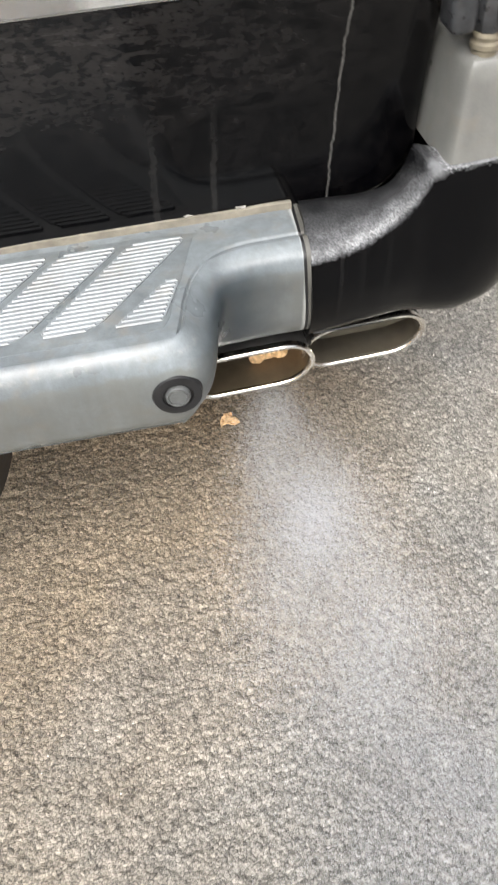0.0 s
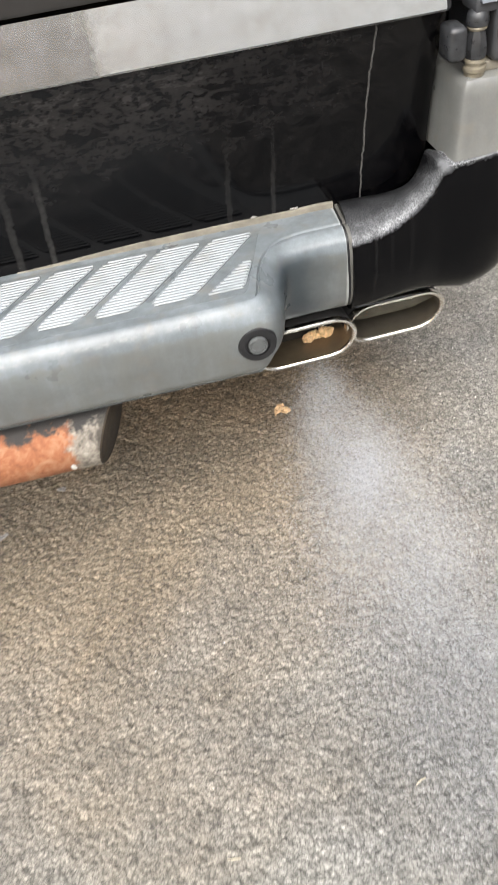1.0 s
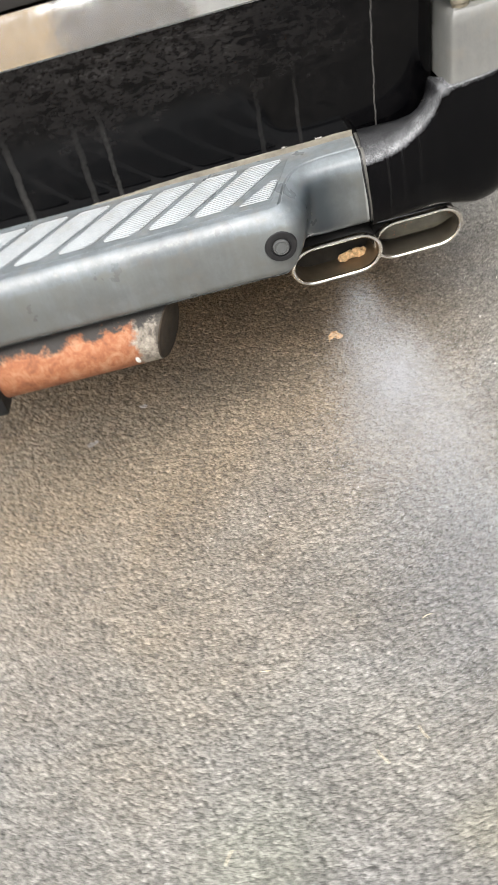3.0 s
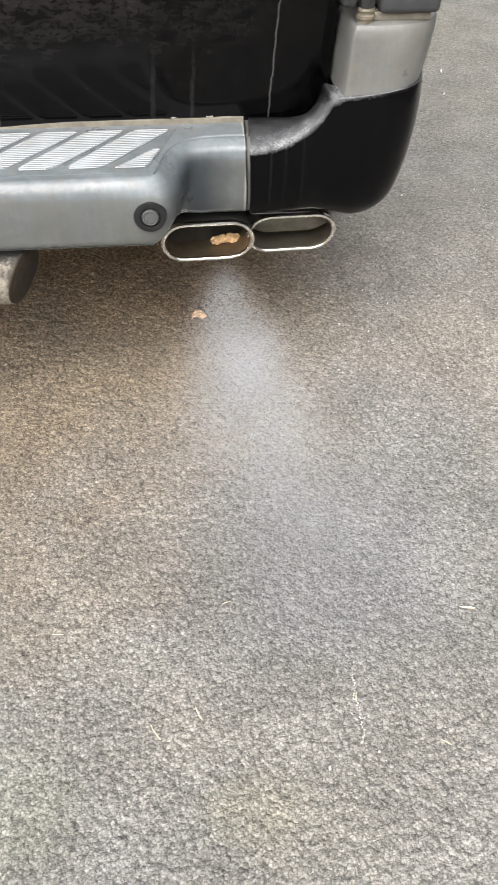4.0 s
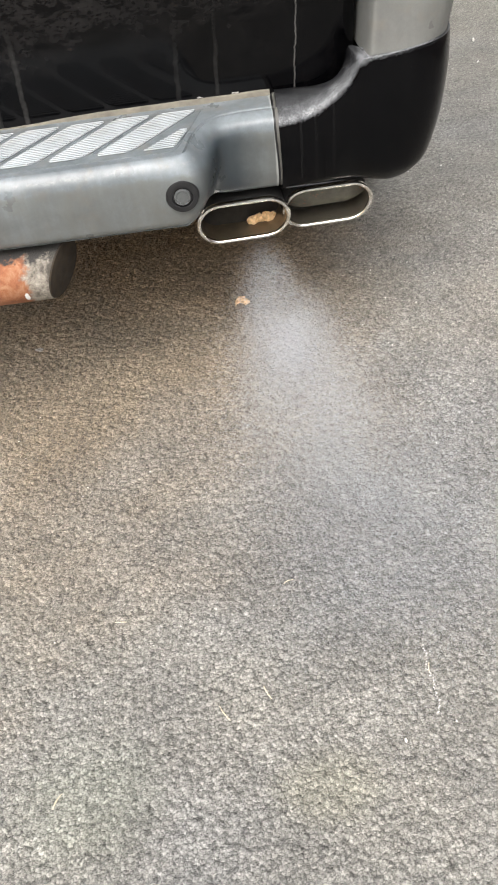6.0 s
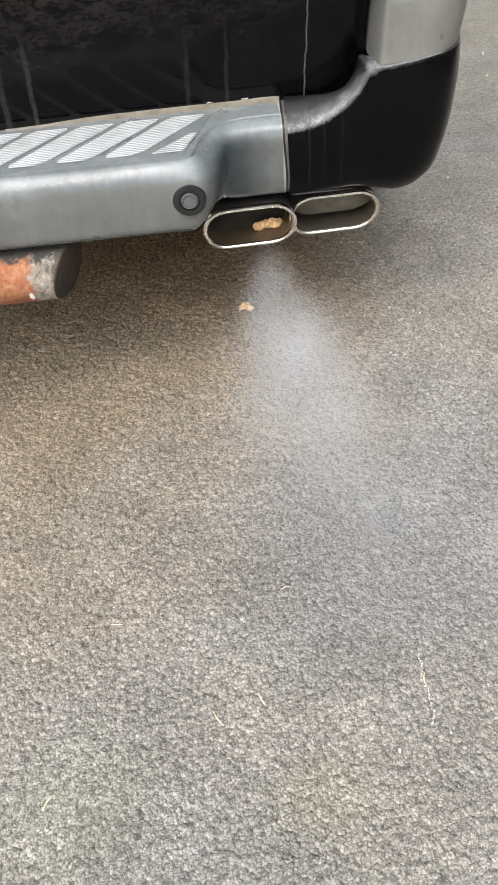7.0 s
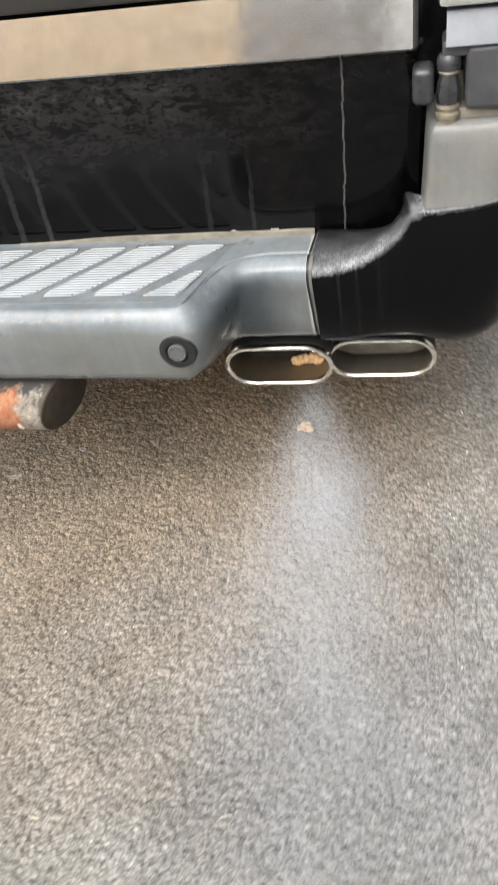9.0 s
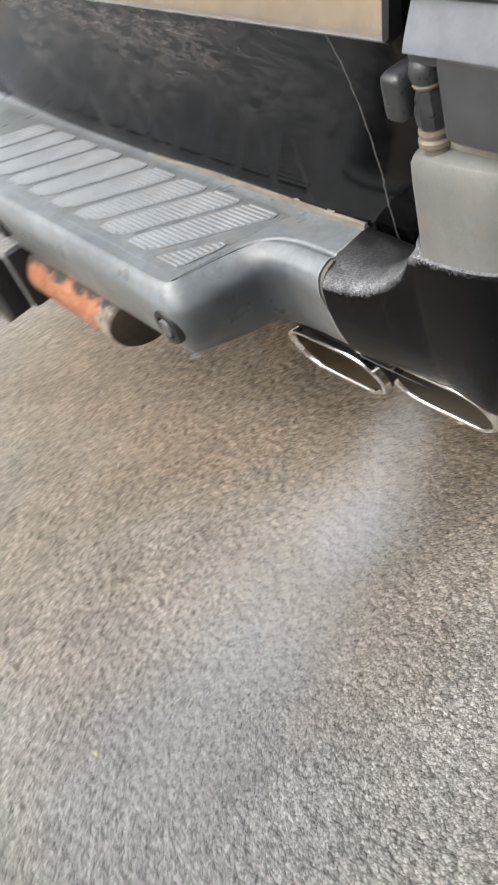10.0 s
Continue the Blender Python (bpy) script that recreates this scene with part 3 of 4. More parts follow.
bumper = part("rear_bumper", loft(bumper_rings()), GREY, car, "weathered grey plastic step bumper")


# the dirty lip where the bumper meets the tailgate
def lip():
    rings = []
    for k in range(40):
        x = -0.10 + 0.0128 * k
        w = 0.0015 * math.sin(x * 37) + 0.001 * math.sin(x * 90)
        h = 0.0085 * smoothstep(-0.11, 0.12, x) + 0.0012
        rings.append([(x, -0.026, 0.554), (x, -0.026, 0.5550 + h + w * 0.3), (x, -0.0325 + w * 0.3, 0.5565 + h + w * 0.3), (x, -0.0350 + w * 0.3, 0.5550 + h), (x, -0.0360 + w * 0.3, 0.5545)])
    return loft(rings)


part("bumper_lip", lip(), LIP, bumper, "dirt-caked tan edge")


# ---- tread ribs on the step ----
def rib_mesh(rows, base=0.556):
    """rows: y, left x, right x of each ridge, front to back."""
    bm = bmesh.new()
    pitch = rows[1][0] - rows[0][0]
    low = [(r[1] - 0.0022, r[2] + 0.0022, r[0]) for r in rows]
    lo, hi = [], []
    n = len(low)
    for k, (a, b, y) in enumerate(low):
        pinch = 0.004 if k in (0, n - 1) else 0.0
        lo.append((a + pinch, y))
        hi.append((b - pinch, y))
    ring = lo + hi[::-1]
    bot = [bm.verts.new((x, y, base - 0.002)) for x, y in ring]
    top = [bm.verts.new((x, y, base + 0.0022)) for x, y in ring]
    for i in range(len(ring)):
        j = (i + 1) % len(ring)
        bm.faces.new((bot[i], bot[j], top[j], top[i]))
    bm.faces.new(top)
    for y, a, b in rows:
        h = pitch * 0.36
        q = [(a, y - h), (b, y - h), (b, y + h), (a, y + h)]
        t = [(a + 0.002, y - h * 0.45), (b - 0.002, y - h * 0.45), (b - 0.002, y + h * 0.45), (a + 0.002, y + h * 0.45)]
        v0 = [bm.verts.new((x, yy, base + 0.0020)) for x, yy in q]
        v1 = [bm.verts.new((x, yy, base + 0.0036)) for x, yy in t]
        for i in range(4):
            j = (i + 1) % 4
            bm.faces.new((v0[i], v0[j], v1[j], v1[i]))
        bm.faces.new(v1)
    return bm


PAD = grey_plastic_material("dull_pad_plastic", (0.130, 0.146, 0.154))


def pad_plate():
    """The dull ground of the tread, its right end cut off at a slant."""
    edge = spline([(-0.62, -0.2190, 0), (-0.2, -0.2190, 0), (0.15, -0.2190, 0), (0.205, -0.2185, 0), (0.223, -0.208, 0), (0.236, -0.170, 0), (0.250, -0.130, 0), (0.266, -0.080, 0), (0.272, -0.062, 0), (0.266, -0.052, 0), (0.1, -0.046, 0), (-0.62, -0.046, 0)], 4)
    low = [(p.x, p.y, 0.5545) for p in edge]
    mid = [(p.x, p.y, 0.5560) for p in edge]
    top = [(0.06 + (p.x - 0.06) * 0.985, -0.126 + (p.y + 0.126) * 0.95, 0.5566) for p in edge]
    return loft([low, mid, top])


part("step_pad", pad_plate(), PAD, bumper, "dull grey ground of the tread")
RIDGES = 21
rib_rows = []
for k in range(RIDGES):
    f = k / (RIDGES - 1)
    y = -0.2015 + 0.1405 * f
    skew = 0.114 * f
    tuck = {0: 0.008, 1: 0.0025, RIDGES - 1: 0.003}.get(k, 0)
    rib_rows.append((y, 0.083 + skew + tuck, 0.1455 + skew + 0.004 * f - tuck))
first = part("tread_rib", rib_mesh(rib_rows), RIB, bumper, "pale ridged tread bar", smooth=False)
for k in range(1, 9):
    ob = new("tread_rib", first.data)
    ob.parent = bumper
    ob.location.x = -0.0812 * k
corner_rows = []
for k in range(10):
    f = k / 9
    corner_rows.append((-0.204 + 0.064 * f, 0.168 + 0.062 * f, 0.219 + 0.025 * f))
part("tread_corner", rib_mesh(corner_rows), RIB, bumper, "short three-sided tread bar", smooth=False)


# ---- parking sensors ----
def sensor(x, z, yface):
    turn = Matrix.Translation((x, yface, z)) @ pose(0, 0, 0, 90, 0, 0)
    part("sensor_surround", turned([(0.0, 0.0), (0.0165, 0.0), (0.0175, 0.003), (0.0205, 0.0035), (0.0265, 0.0025), (0.0285, -0.002), (0.0285, -0.01), (0.0, -0.01)], turn), RUBBER, bumper, "black rubber sensor ring")
    part("sensor_disc", turned([(0.0, 0.0050), (0.0092, 0.0050), (0.0098, 0.0040), (0.0108, 0.0040), (0.0113, 0.0056), (0.0128, 0.0056), (0.0138, 0.004), (0.0140, -0.004), (0.0, -0.004)], turn), SENSOR, bumper, "grey round sensor face")


sensor(0.221, 0.493, -0.2550)
sensor(-0.335, 0.493, -0.2550)


# ---- black bumper corner and grey cap ----
def corner_stations():
    """Face place, top height, inner top place, and how far it turns round the corner."""
    return [
        (0.407, -0.122, 0.551, 0.407, -0.034, 0.5650, 0.0),
        (0.440, -0.119, 0.553, 0.445, -0.034, 0.5640, 0.0),
        (0.476, -0.116, 0.563, 0.484, -0.036, 0.5640, 0.05),
        (0.510, -0.114, 0.582, 0.514, -0.043, 0.5740, 0.12),
        (0.535, -0.112, 0.602, 0.530, -0.051, 0.598, 0.2),
        (0.553, -0.111, 0.625, 0.538, -0.060, 0.631, 0.3),
        (0.562, -0.1118, 0.6262, 0.553, -0.063, 0.6300, 0.34),
        (0.578, -0.113, 0.628, 0.574, -0.066, 0.626, 0.4),
        (0.620, -0.115, 0.632, 0.616, -0.070, 0.626, 0.6),
        (0.662, -0.110, 0.637, 0.646, -0.066, 0.632, 0.85),
        (0.694, -0.093, 0.639, 0.664, -0.058, 0.636, 1.0),
        (0.715, -0.062, 0.638, 0.700, -0.055, 0.642, 1.0),
        (0.728, -0.022, 0.636, 0.713, -0.019, 0.640, 1.0),
        (0.738, 0.050, 0.634, 0.723, 0.051, 0.638, 1.0),
        (0.745, 0.200, 0.632, 0.730, 0.200, 0.636, 1.0),
        (0.748, 0.380, 0.630, 0.733, 0.380, 0.634, 1.0),
    ]


def black_corner():
    base = corner_stations()
    fine = [spline([s[i : i + 3] for s in base], 4) for i in (0, 3)]
    turnw = [q.x for q in spline([(s[6], 0, 0) for s in base], 4)]
    rings = []
    n = len(turnw)
    for k in range(n):
        F, B, w = fine[0][k], fine[1][k], turnw[k]
        a, b = fine[0][max(k - 1, 0)], fine[0][min(k + 1, n - 1)]
        along = Vector((b.x - a.x, b.y - a.y, 0)).normalized()
        inward = Vector((-along.y, along.x, 0))
        at = lambda d, z: (F.x + inward.x * d, F.y + inward.y * d, z)
        bot = 0.398 - 0.024 * smoothstep(0.1, 0.6, w)
        top = F.z
        soft = 1 - smoothstep(0.18, 0.34, w)
        mid = (B + Vector((F.x, F.y, top))) / 2
        rows = [
            (B.x, B.y, B.z - 0.03), (B.x, B.y, B.z), (mid.x, mid.y, mid.z + 0.004 * soft), at(0.010 + 0.016 * soft, top + 0.001 * soft), at(0.004 + 0.007 * soft, top - 0.002 - 0.002 * soft), at(0.001 + 0.001 * soft, top - 0.007 - 0.008 * soft),
            at(0.0, top - 0.36 * (top - 0.475)), at(0.0005 + 0.004 * w, top - 0.7 * (top - 0.475)), at(0.003 + 0.009 * w, 0.475), at(0.010 + 0.018 * w, bot + 0.045), at(0.019 + 0.030 * w, bot + 0.018),
            at(0.027 + 0.042 * w, bot + 0.005), at(0.037 + 0.054 * w, bot), at(0.052 + 0.064 * w, bot + 0.004), at(0.06 + 0.07 * w, bot + 0.03),
        ]
        bow = 0.004 * (1 - smoothstep(0.407, 0.45, F.x))
        rings.append([(q.x - bow * math.exp(-(((q.z - 0.53) / 0.05) ** 2)) * (1 - smoothstep(-0.10, -0.03, q.y)), q.y, q.z) for q in spline(rows, 3)])
    return rings


corner_rings = black_corner()
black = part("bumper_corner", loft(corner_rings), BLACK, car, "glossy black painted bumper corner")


def end_ring(x0, x1, grow):
    """A strip that follows the bumper's end."""
    return loft([[(x + q - 0.4, -0.07 + (y + 0.07) * grow, 0.487 + (z - 0.487) * grow) for q, y, z in bumper_section(0.4)] for x in (x0, x1)])


part("bumper_seam", end_ring(0.395, 0.4045, 0.970), RUBBER, bumper, "dark gap strip")
part("bumper_flange", end_ring(0.4025, 0.4078, 0.999), FLANGE, bumper, "dusty pale flange beside the gap")
edge_rings = []
for k in range(9):
    ex = 0.412 + 0.014 * k
    ey, r = -0.099 + 0.004 * (k / 8) ** 2, 0.0012 - 0.0008 * (k / 8) ** 3
    edge_rings.append([(ex, ey + r * math.cos(2 * math.pi * j / 8), 0.4065 - 0.0020 * k / 8 + r * math.sin(2 * math.pi * j / 8)) for j in range(8)])
part("corner_edge", loft(edge_rings), HINGE, black, "glossy rolled lower edge")


def grey_cap():
    plan = [(0.556, 0.010, 0.7), (0.556, -0.050, 0.8), (0.5585, -0.088, 0.9), (0.5635, -0.106, 0.85), (0.573, -0.1120, 0.7), (0.592, -0.1130, 0.5), (0.620, -0.1135, 0.2), (0.660, -0.1085, 0), (0.691, -0.0915, 0), (0.712, -0.061, 0), (0.725, -0.022, 0), (0.735, 0.05, 0), (0.742, 0.2, 0), (0.745, 0.38, 0)]
    p = spline(plan, 4)
    rings = []
    n = len(p)
    for k in range(n):
        a, b = p[max(k - 1, 0)], p[min(k + 1, n - 1)]
        along = Vector((b.x - a.x, b.y - a.y, 0)).normalized()
        inward = Vector((-along.y, along.x, 0))
        s = min(1.0, k / (n * 0.62))
        z0 = 0.622 + 0.012 * s
        ring = []
        for d, z, lean in ((0.03, z0, 0), (0.0, z0, 0), (0.0, z0 + 0.02, 0.005), (0.0, 0.68, 0.012), (0.0, 0.715, 0.018), (0.001, 0.732, 0.020), (0.005, 0.7395, 0.021), (0.012, 0.7425, 0.022), (0.03, 0.7425, 0.022)):
            flare = 0.75 * lean * smoothstep(0.60, 0.70, p[k].x)
            ring.append((p[k].x + inward.x * (d + 0.004) + 0.35 * lean * p[k].z + flare, p[k].y + inward.y * (d + 0.004), z))
        rings.append(ring)
    return loft(rings)


cap = part("corner_cap", grey_cap(), CAP, car, "grey plastic corner cap above the bumper")
part("cap_top", rounded_box(0.585, 0.700, -0.075, 0.38, 0.730, 0.7405, 0.003), DARK, cap)


# ---- tailgate ----
def gate_y(z):
    d = z - 0.567
    return -0.0335 - 0.08 * d - 1.57 * d**3


GATE_L, GATE_R = -0.665, 0.555
GATE_STEPS = [0.0, 0.002, 0.005, 0.009, 0.014, 0.02] + [0.04 + 0.92 * k / 30 for k in range(31)] + [0.98, 0.986, 0.991, 0.995, 0.998, 1.0]


def gate_panel():
    rows = [0.52 + 0.01 * k for k in range(32)]
    rings = []
    for z in rows:
        r = 0.075
        cut = r - math.sqrt(max(0.0, r * r - max(0.0, 0.545 + r - z) ** 2)) if z > 0.545 else r
        a, b = GATE_L + cut, GATE_R + 0.006 * smoothstep(0.6, 0.83, z) - cut
        front = []
        for u in GATE_STEPS:
            e = 0.008 * (max(0.0, 1 - u * 60) ** 2 + max(0.0, 1 - (1 - u) * 60) ** 2)
            x = a + (b - a) * u
            front.append((x, gate_y(z) + 0.012 * (2 * u - 1) ** 4 + e, z))
        rings.append(front + [(b, gate_y(z) + 0.05, z), (a, gate_y(z) + 0.05, z)])
    return loft(rings)


gate = part("tailgate", gate_panel(), PAINT, car, "dusty black painted tailgate with dried water runs")


def trim_strip(stations):
    rings = []
    for x in stations:
        end = 0.002 if x < GATE_L or x > 0.5535 else 0.0
        rings.append([(x, -0.070, 0.8295 + end), (x, -0.086 + end, 0.8295 + end), (x, -0.0895 + end, 0.833 + end), (x, -0.0890 + end, 0.8365 + end), (x, -0.0738 + end, 0.8982 - end), (x, -0.0722 + end, 0.9045 - end), (x, -0.07195 + end, 0.9056 - end), (x, -0.0715 + end, 0.9040 - end), (x, -0.062, 0.900 - end)])
    return loft(rings)


part("trim_strip", trim_strip((GATE_L - 0.002, GATE_L + 0.004, GATE_L + 0.02, -0.3, 0.0, 0.3, 0.53, 0.5480, 0.5495)), SILVER, gate, "wide satin silver trim strip")
part("trim_end", trim_strip((0.5495, 0.5530, 0.5560)), RUBBER, gate, "black rubber end of the trim")
part("upper_panel", loft([[(x, -0.0675, 0.910), (x, -0.0695, 0.914), (x, -0.055, 1.0), (x, -0.03, 1.10), (x, 0.0, 1.12), (x, 0.03, 0.911)] for x in (GATE_L, -0.3, 0.0, 0.3, 0.556)]), UPPER, gate, "dusty upper tailgate panel")
part("quarter_panel", rounded_box(-0.86, -0.575, -0.019, 0.09, 0.535, 1.12, 0.012, 3), PAINT, car, "dusty black painted panel beside the tailgate")
part("gate_core", rounded_box(GATE_L + 0.01, 0.545, 0.002, 0.04, 0.60, 1.0, 0.004), UNDER, gate)


# ---- hinge, lamp housing, body ----
def hinge():
    root = part("hinge", rounded_box(0.549, 0.576, -0.105, -0.062, 0.766, 0.812, 0.0085, 3), HINGE, car, "black painted tailgate hinge")
    up = Matrix.Translation((0.594, -0.088, 0))
    part("hinge_collar", turned([(0, 0.741), (0.0140, 0.741), (0.0140, 0.746), (0.0160, 0.748), (0.0160, 0.753), (0.0130, 0.755), (0.0130, 0.759), (0.0150, 0.760), (0.0140, 0.764), (0, 0.764)], up), COLLAR, root, "dirty pale metal collar")
    part("hinge_barrel", turned([(0, 0.760), (0.0115, 0.760), (0.0150, 0.769), (0.0156, 0.778), (0.0138, 0.790), (0.0112, 0.798), (0.0105, 0.803), (0, 0.803)], up, 8), HINGE, root)
    part("hinge_washer", turned([(0, 0.801), (0.0125, 0.801), (0.0135, 0.8035), (0.0125, 0.806), (0, 0.807)], up), COLLAR, root, "dirty pale metal collar")
    part("hinge_head", turned([(0, 0.806), (0.0140, 0.806), (0.0155, 0.811), (0.0140, 0.822), (0.010, 0.826), (0, 0.826)], up, 16), HINGE, root)
    part("hinge_arm", rounded_box(0.585, 0.618, -0.100, -0.05, 0.822, 0.842, 0.005), DARK, root)


hinge()
lamp = part("lamp_housing", rounded_box(0.614, 0.716, -0.102, 0.10, 0.756, 0.836, 0.009, 3), DARK, car, "dark grey plastic lamp housing")
part("housing_ledge", loft([[(x, -0.108, 0.837), (x, -0.104, 0.846), (x, -0.088, 0.872), (x, -0.05, 0.876), (x, 0.10, 0.876), (x, 0.10, 0.837)] for x in (0.590, 0.596, 0.65, 0.712, 0.718)]), MIDGREY, lamp, "blue-grey sloping plastic ledge")
part("housing_trim", rounded_box(0.580, 0.720, -0.098, 0.10, 0.8775, 0.93, 0.006), SILVER, lamp, "satin silver trim")
part("housing_seal", rounded_box(0.60, 0.705, -0.088, 0.08, 0.7425, 0.756, 0.002), LIP, lamp, "dirty seal")


def body_shell():
    """The body forward of the tailgate, closed and plain."""
    half = 0.80
    rings = []
    for y, w, zt in ((0.045, 0.60, 1.50), (0.06, 0.69, 1.54), (0.16, 0.77, 1.58), (0.6, half, 1.60), (2.2, half, 1.58), (2.7, half, 1.30), (3.0, half, 1.12), (4.0, 0.76, 1.02), (4.15, 0.66, 0.90)):
        z0 = 0.46 if y > 0.1 else 0.5
        shape = [(-0.97, z0), (0.97, z0), (1.0, z0 + 0.06), (1.0, min(zt - 0.1, 0.95)), (0.86 if zt > 1.4 else 0.97, zt - 0.06), (0.78, zt), (-0.78, zt), (-0.86 if zt > 1.4 else -0.97, zt - 0.06), (-1.0, min(zt - 0.1, 0.95)), (-1.0, z0 + 0.06)]
        rings.append([(MID + u * w, y, z) for u, z in shape])
    return loft(rings)


part("body", body_shell(), BODY, car, "plain black car body")
part("underbody", rounded_box(-0.74, 0.62, 0.12, 3.9, 0.42, 0.462, 0.02), BELLY, car, "black underside")


def wheel(x, y):
    turn = Matrix.Translation((x, y, 0.358)) @ pose(0, 0, 0, 0, 90, 0)
    w = part("wheel", turned([(0.20, -0.11), (0.33, -0.115), (0.352, -0.095), (0.36, -0.05), (0.36, 0.05), (0.352, 0.095), (0.33, 0.115), (0.20, 0.11)], turn, 48), RUBBER, car, "black tyre")
    part("rim", turned([(0.0, -0.09), (0.20, -0.09), (0.205, -0.1), (0.205, 0.1), (0.20, 0.09), (0.0, 0.09)], turn, 32), DARK, w)


for wx in (MID - 0.70, MID + 0.70):
    for wy in (0.80, 3.35):
        wheel(wx, wy)


# ---- exhaust tips ----
def stadium(w, h, inset=0.0, seg=12):
    r, flat = h / 2 - inset, (w - h) / 2
    pts = []
    for k in range(seg + 1):
        a = -math.pi / 2 + math.pi * k / seg
        pts.append((flat + r * math.cos(a), r * math.sin(a)))
    for k in range(seg + 1):
        a = math.pi / 2 + math.pi * k / seg
        pts.append((-flat + r * math.cos(a), r * math.sin(a)))
    return pts


def exhaust_tip(cx, cy, cz, w, h, yaw, inside, flap=False):
    m = Matrix.Translation((cx, cy, cz)) @ pose(0, 0, 0, -3, 0, yaw)
    slant = 0.32
    ring = lambda inset, y: [m @ Vector((x, y + slant * -z * (1 if y < 0.05 else 0), z)) for x, z in stadium(w, h, inset)]
    rings = [ring(i, y) for i, y in ((0.0, 0.014), (-0.0004, 0.006), (-0.0008, 0.0028), (0.0006, 0.0004), (0.0032, -0.0008), (0.0058, 0.0004), (0.0078, 0.003), (0.0084, 0.007))]
    tip = part("exhaust_tip", loft(rings, caps=False), CHROME, car, "oval polished steel exhaust tip")
    part("exhaust_shell", loft([ring(0.0012, 0.012), ring(0.0012, 0.04), ring(0.0012, 0.2)], caps=False), UNDER, tip, "black outer shell")
    rings = [ring(i, y) for i, y in ((0.0084, 0.0065), (0.0085, 0.03), (0.0087, 0.10), (0.0092, 0.19))]
    inner = part("exhaust_bore", loft(rings, caps=False), inside, tip, "sooty stained bore")
    part("exhaust_baffle", loft([ring(0.0075, 0.085), ring(0.0075, 0.09)]), BAFFLE, tip, "sooty grey baffle plate")
    if flap:
        # a grey plate that closes the upper part of the opening, its lower edge bowed
        def plate(y):
            return [m @ Vector((x, y - slant * z, max(z, -0.0165 + 0.012 * (x / 0.07) ** 4))) for x, z in stadium(w, h, 0.0082, 16)]
        part("exhaust_flap", loft([plate(0.030), plate(0.033)]), FLAP, tip, "grey stained inner plate")
    pipe = Matrix.Translation((cx, cy + 0.2, cz + 0.005)) @ pose(0, 0, 0, -90, 0, 0)
    part("exhaust_pipe", turned([(0.030, 0.0), (0.030, 0.8), (0.0, 0.8), (0.0, 0.0)], pipe, 24), BORE, tip)
    return tip


exhaust_tip(0.327, -0.086, 0.340, 0.184, 0.095, 2, HEATED)
exhaust_tip(0.4965, -0.058, 0.336, 0.181, 0.093, 2, BORE, flap=True)


# ---- tow bar ----
def tow_bar():
    # a tube, its end cut at a slant and closed by a plate
    def hoop(r, x, cut):
        ring = []
        for k in range(48):
            y, z = -0.205 + r * math.cos(2 * math.pi * k / 48), 0.362 + r * math.sin(2 * math.pi * k / 48)
            ring.append((x + cut * (0.40 * (y + 0.257) + 0.24 * (z - 0.362)), y, z))
        return ring

    profile = ((0.0525, -0.36, 0), (0.0525, -0.20, 0), (0.0525, -0.12, 0.2), (0.0522, -0.038, 1), (0.0508, -0.0362, 1), (0.0490, -0.036, 1), (0.0476, -0.0375, 1), (0.0470, -0.12, 0.2), (0.0470, -0.35, 0))
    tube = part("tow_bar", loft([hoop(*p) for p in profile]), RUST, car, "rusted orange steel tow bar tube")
    plate = part("tow_end_plate", loft([hoop(0.0516, -0.040, 1), hoop(0.0514, -0.0345, 1), hoop(0.0500, -0.0335, 1)]), ENDPLATE, tube, "dark brown plate that closes the tube")
    hole = Matrix.Translation((-0.0122, -0.205, 0.364)) @ Vector((1, -0.40, -0.24)).to_track_quat("Z", "Y").to_matrix().to_4x4()
    part("plate_hole", turned([(0, -0.004), (0.0055, -0.004), (0.0055, -0.0005), (0.0045, -0.0012), (0, -0.0012)], hole, 16), UNDER, plate, "small dark drain hole")
    part("tow_bracket", rounded_box(-0.366, -0.343, -0.272, -0.12, 0.305, 0.43, 0.006), BLACKSTEEL, tube, "black steel bracket plate")
    part("tow_plate", rounded_box(-0.50, -0.366, -0.318, -0.272, 0.30, 0.42, 0.006), BLACKSTEEL, tube, "black steel mounting plate")
    part("tow_plate_foot", rounded_box(-0.50, -0.408, -0.322, -0.296, 0.276, 0.3005, 0.004), COLLAR, tube, "dirty tan foot of the mounting plate")
    s = Matrix.Translation((-0.448, -0.315, 0.358)) @ pose(0, 0, 0, 90, 0, 0)
    part("tow_socket", turned([(0, 0), (0.042, 0), (0.044, 0.006), (0.036, 0.012), (0.036, 0.045), (0.040, 0.05), (0.038, 0.058), (0, 0.058)], s), RUBBER, tube, "black round trailer socket")


tow_bar()


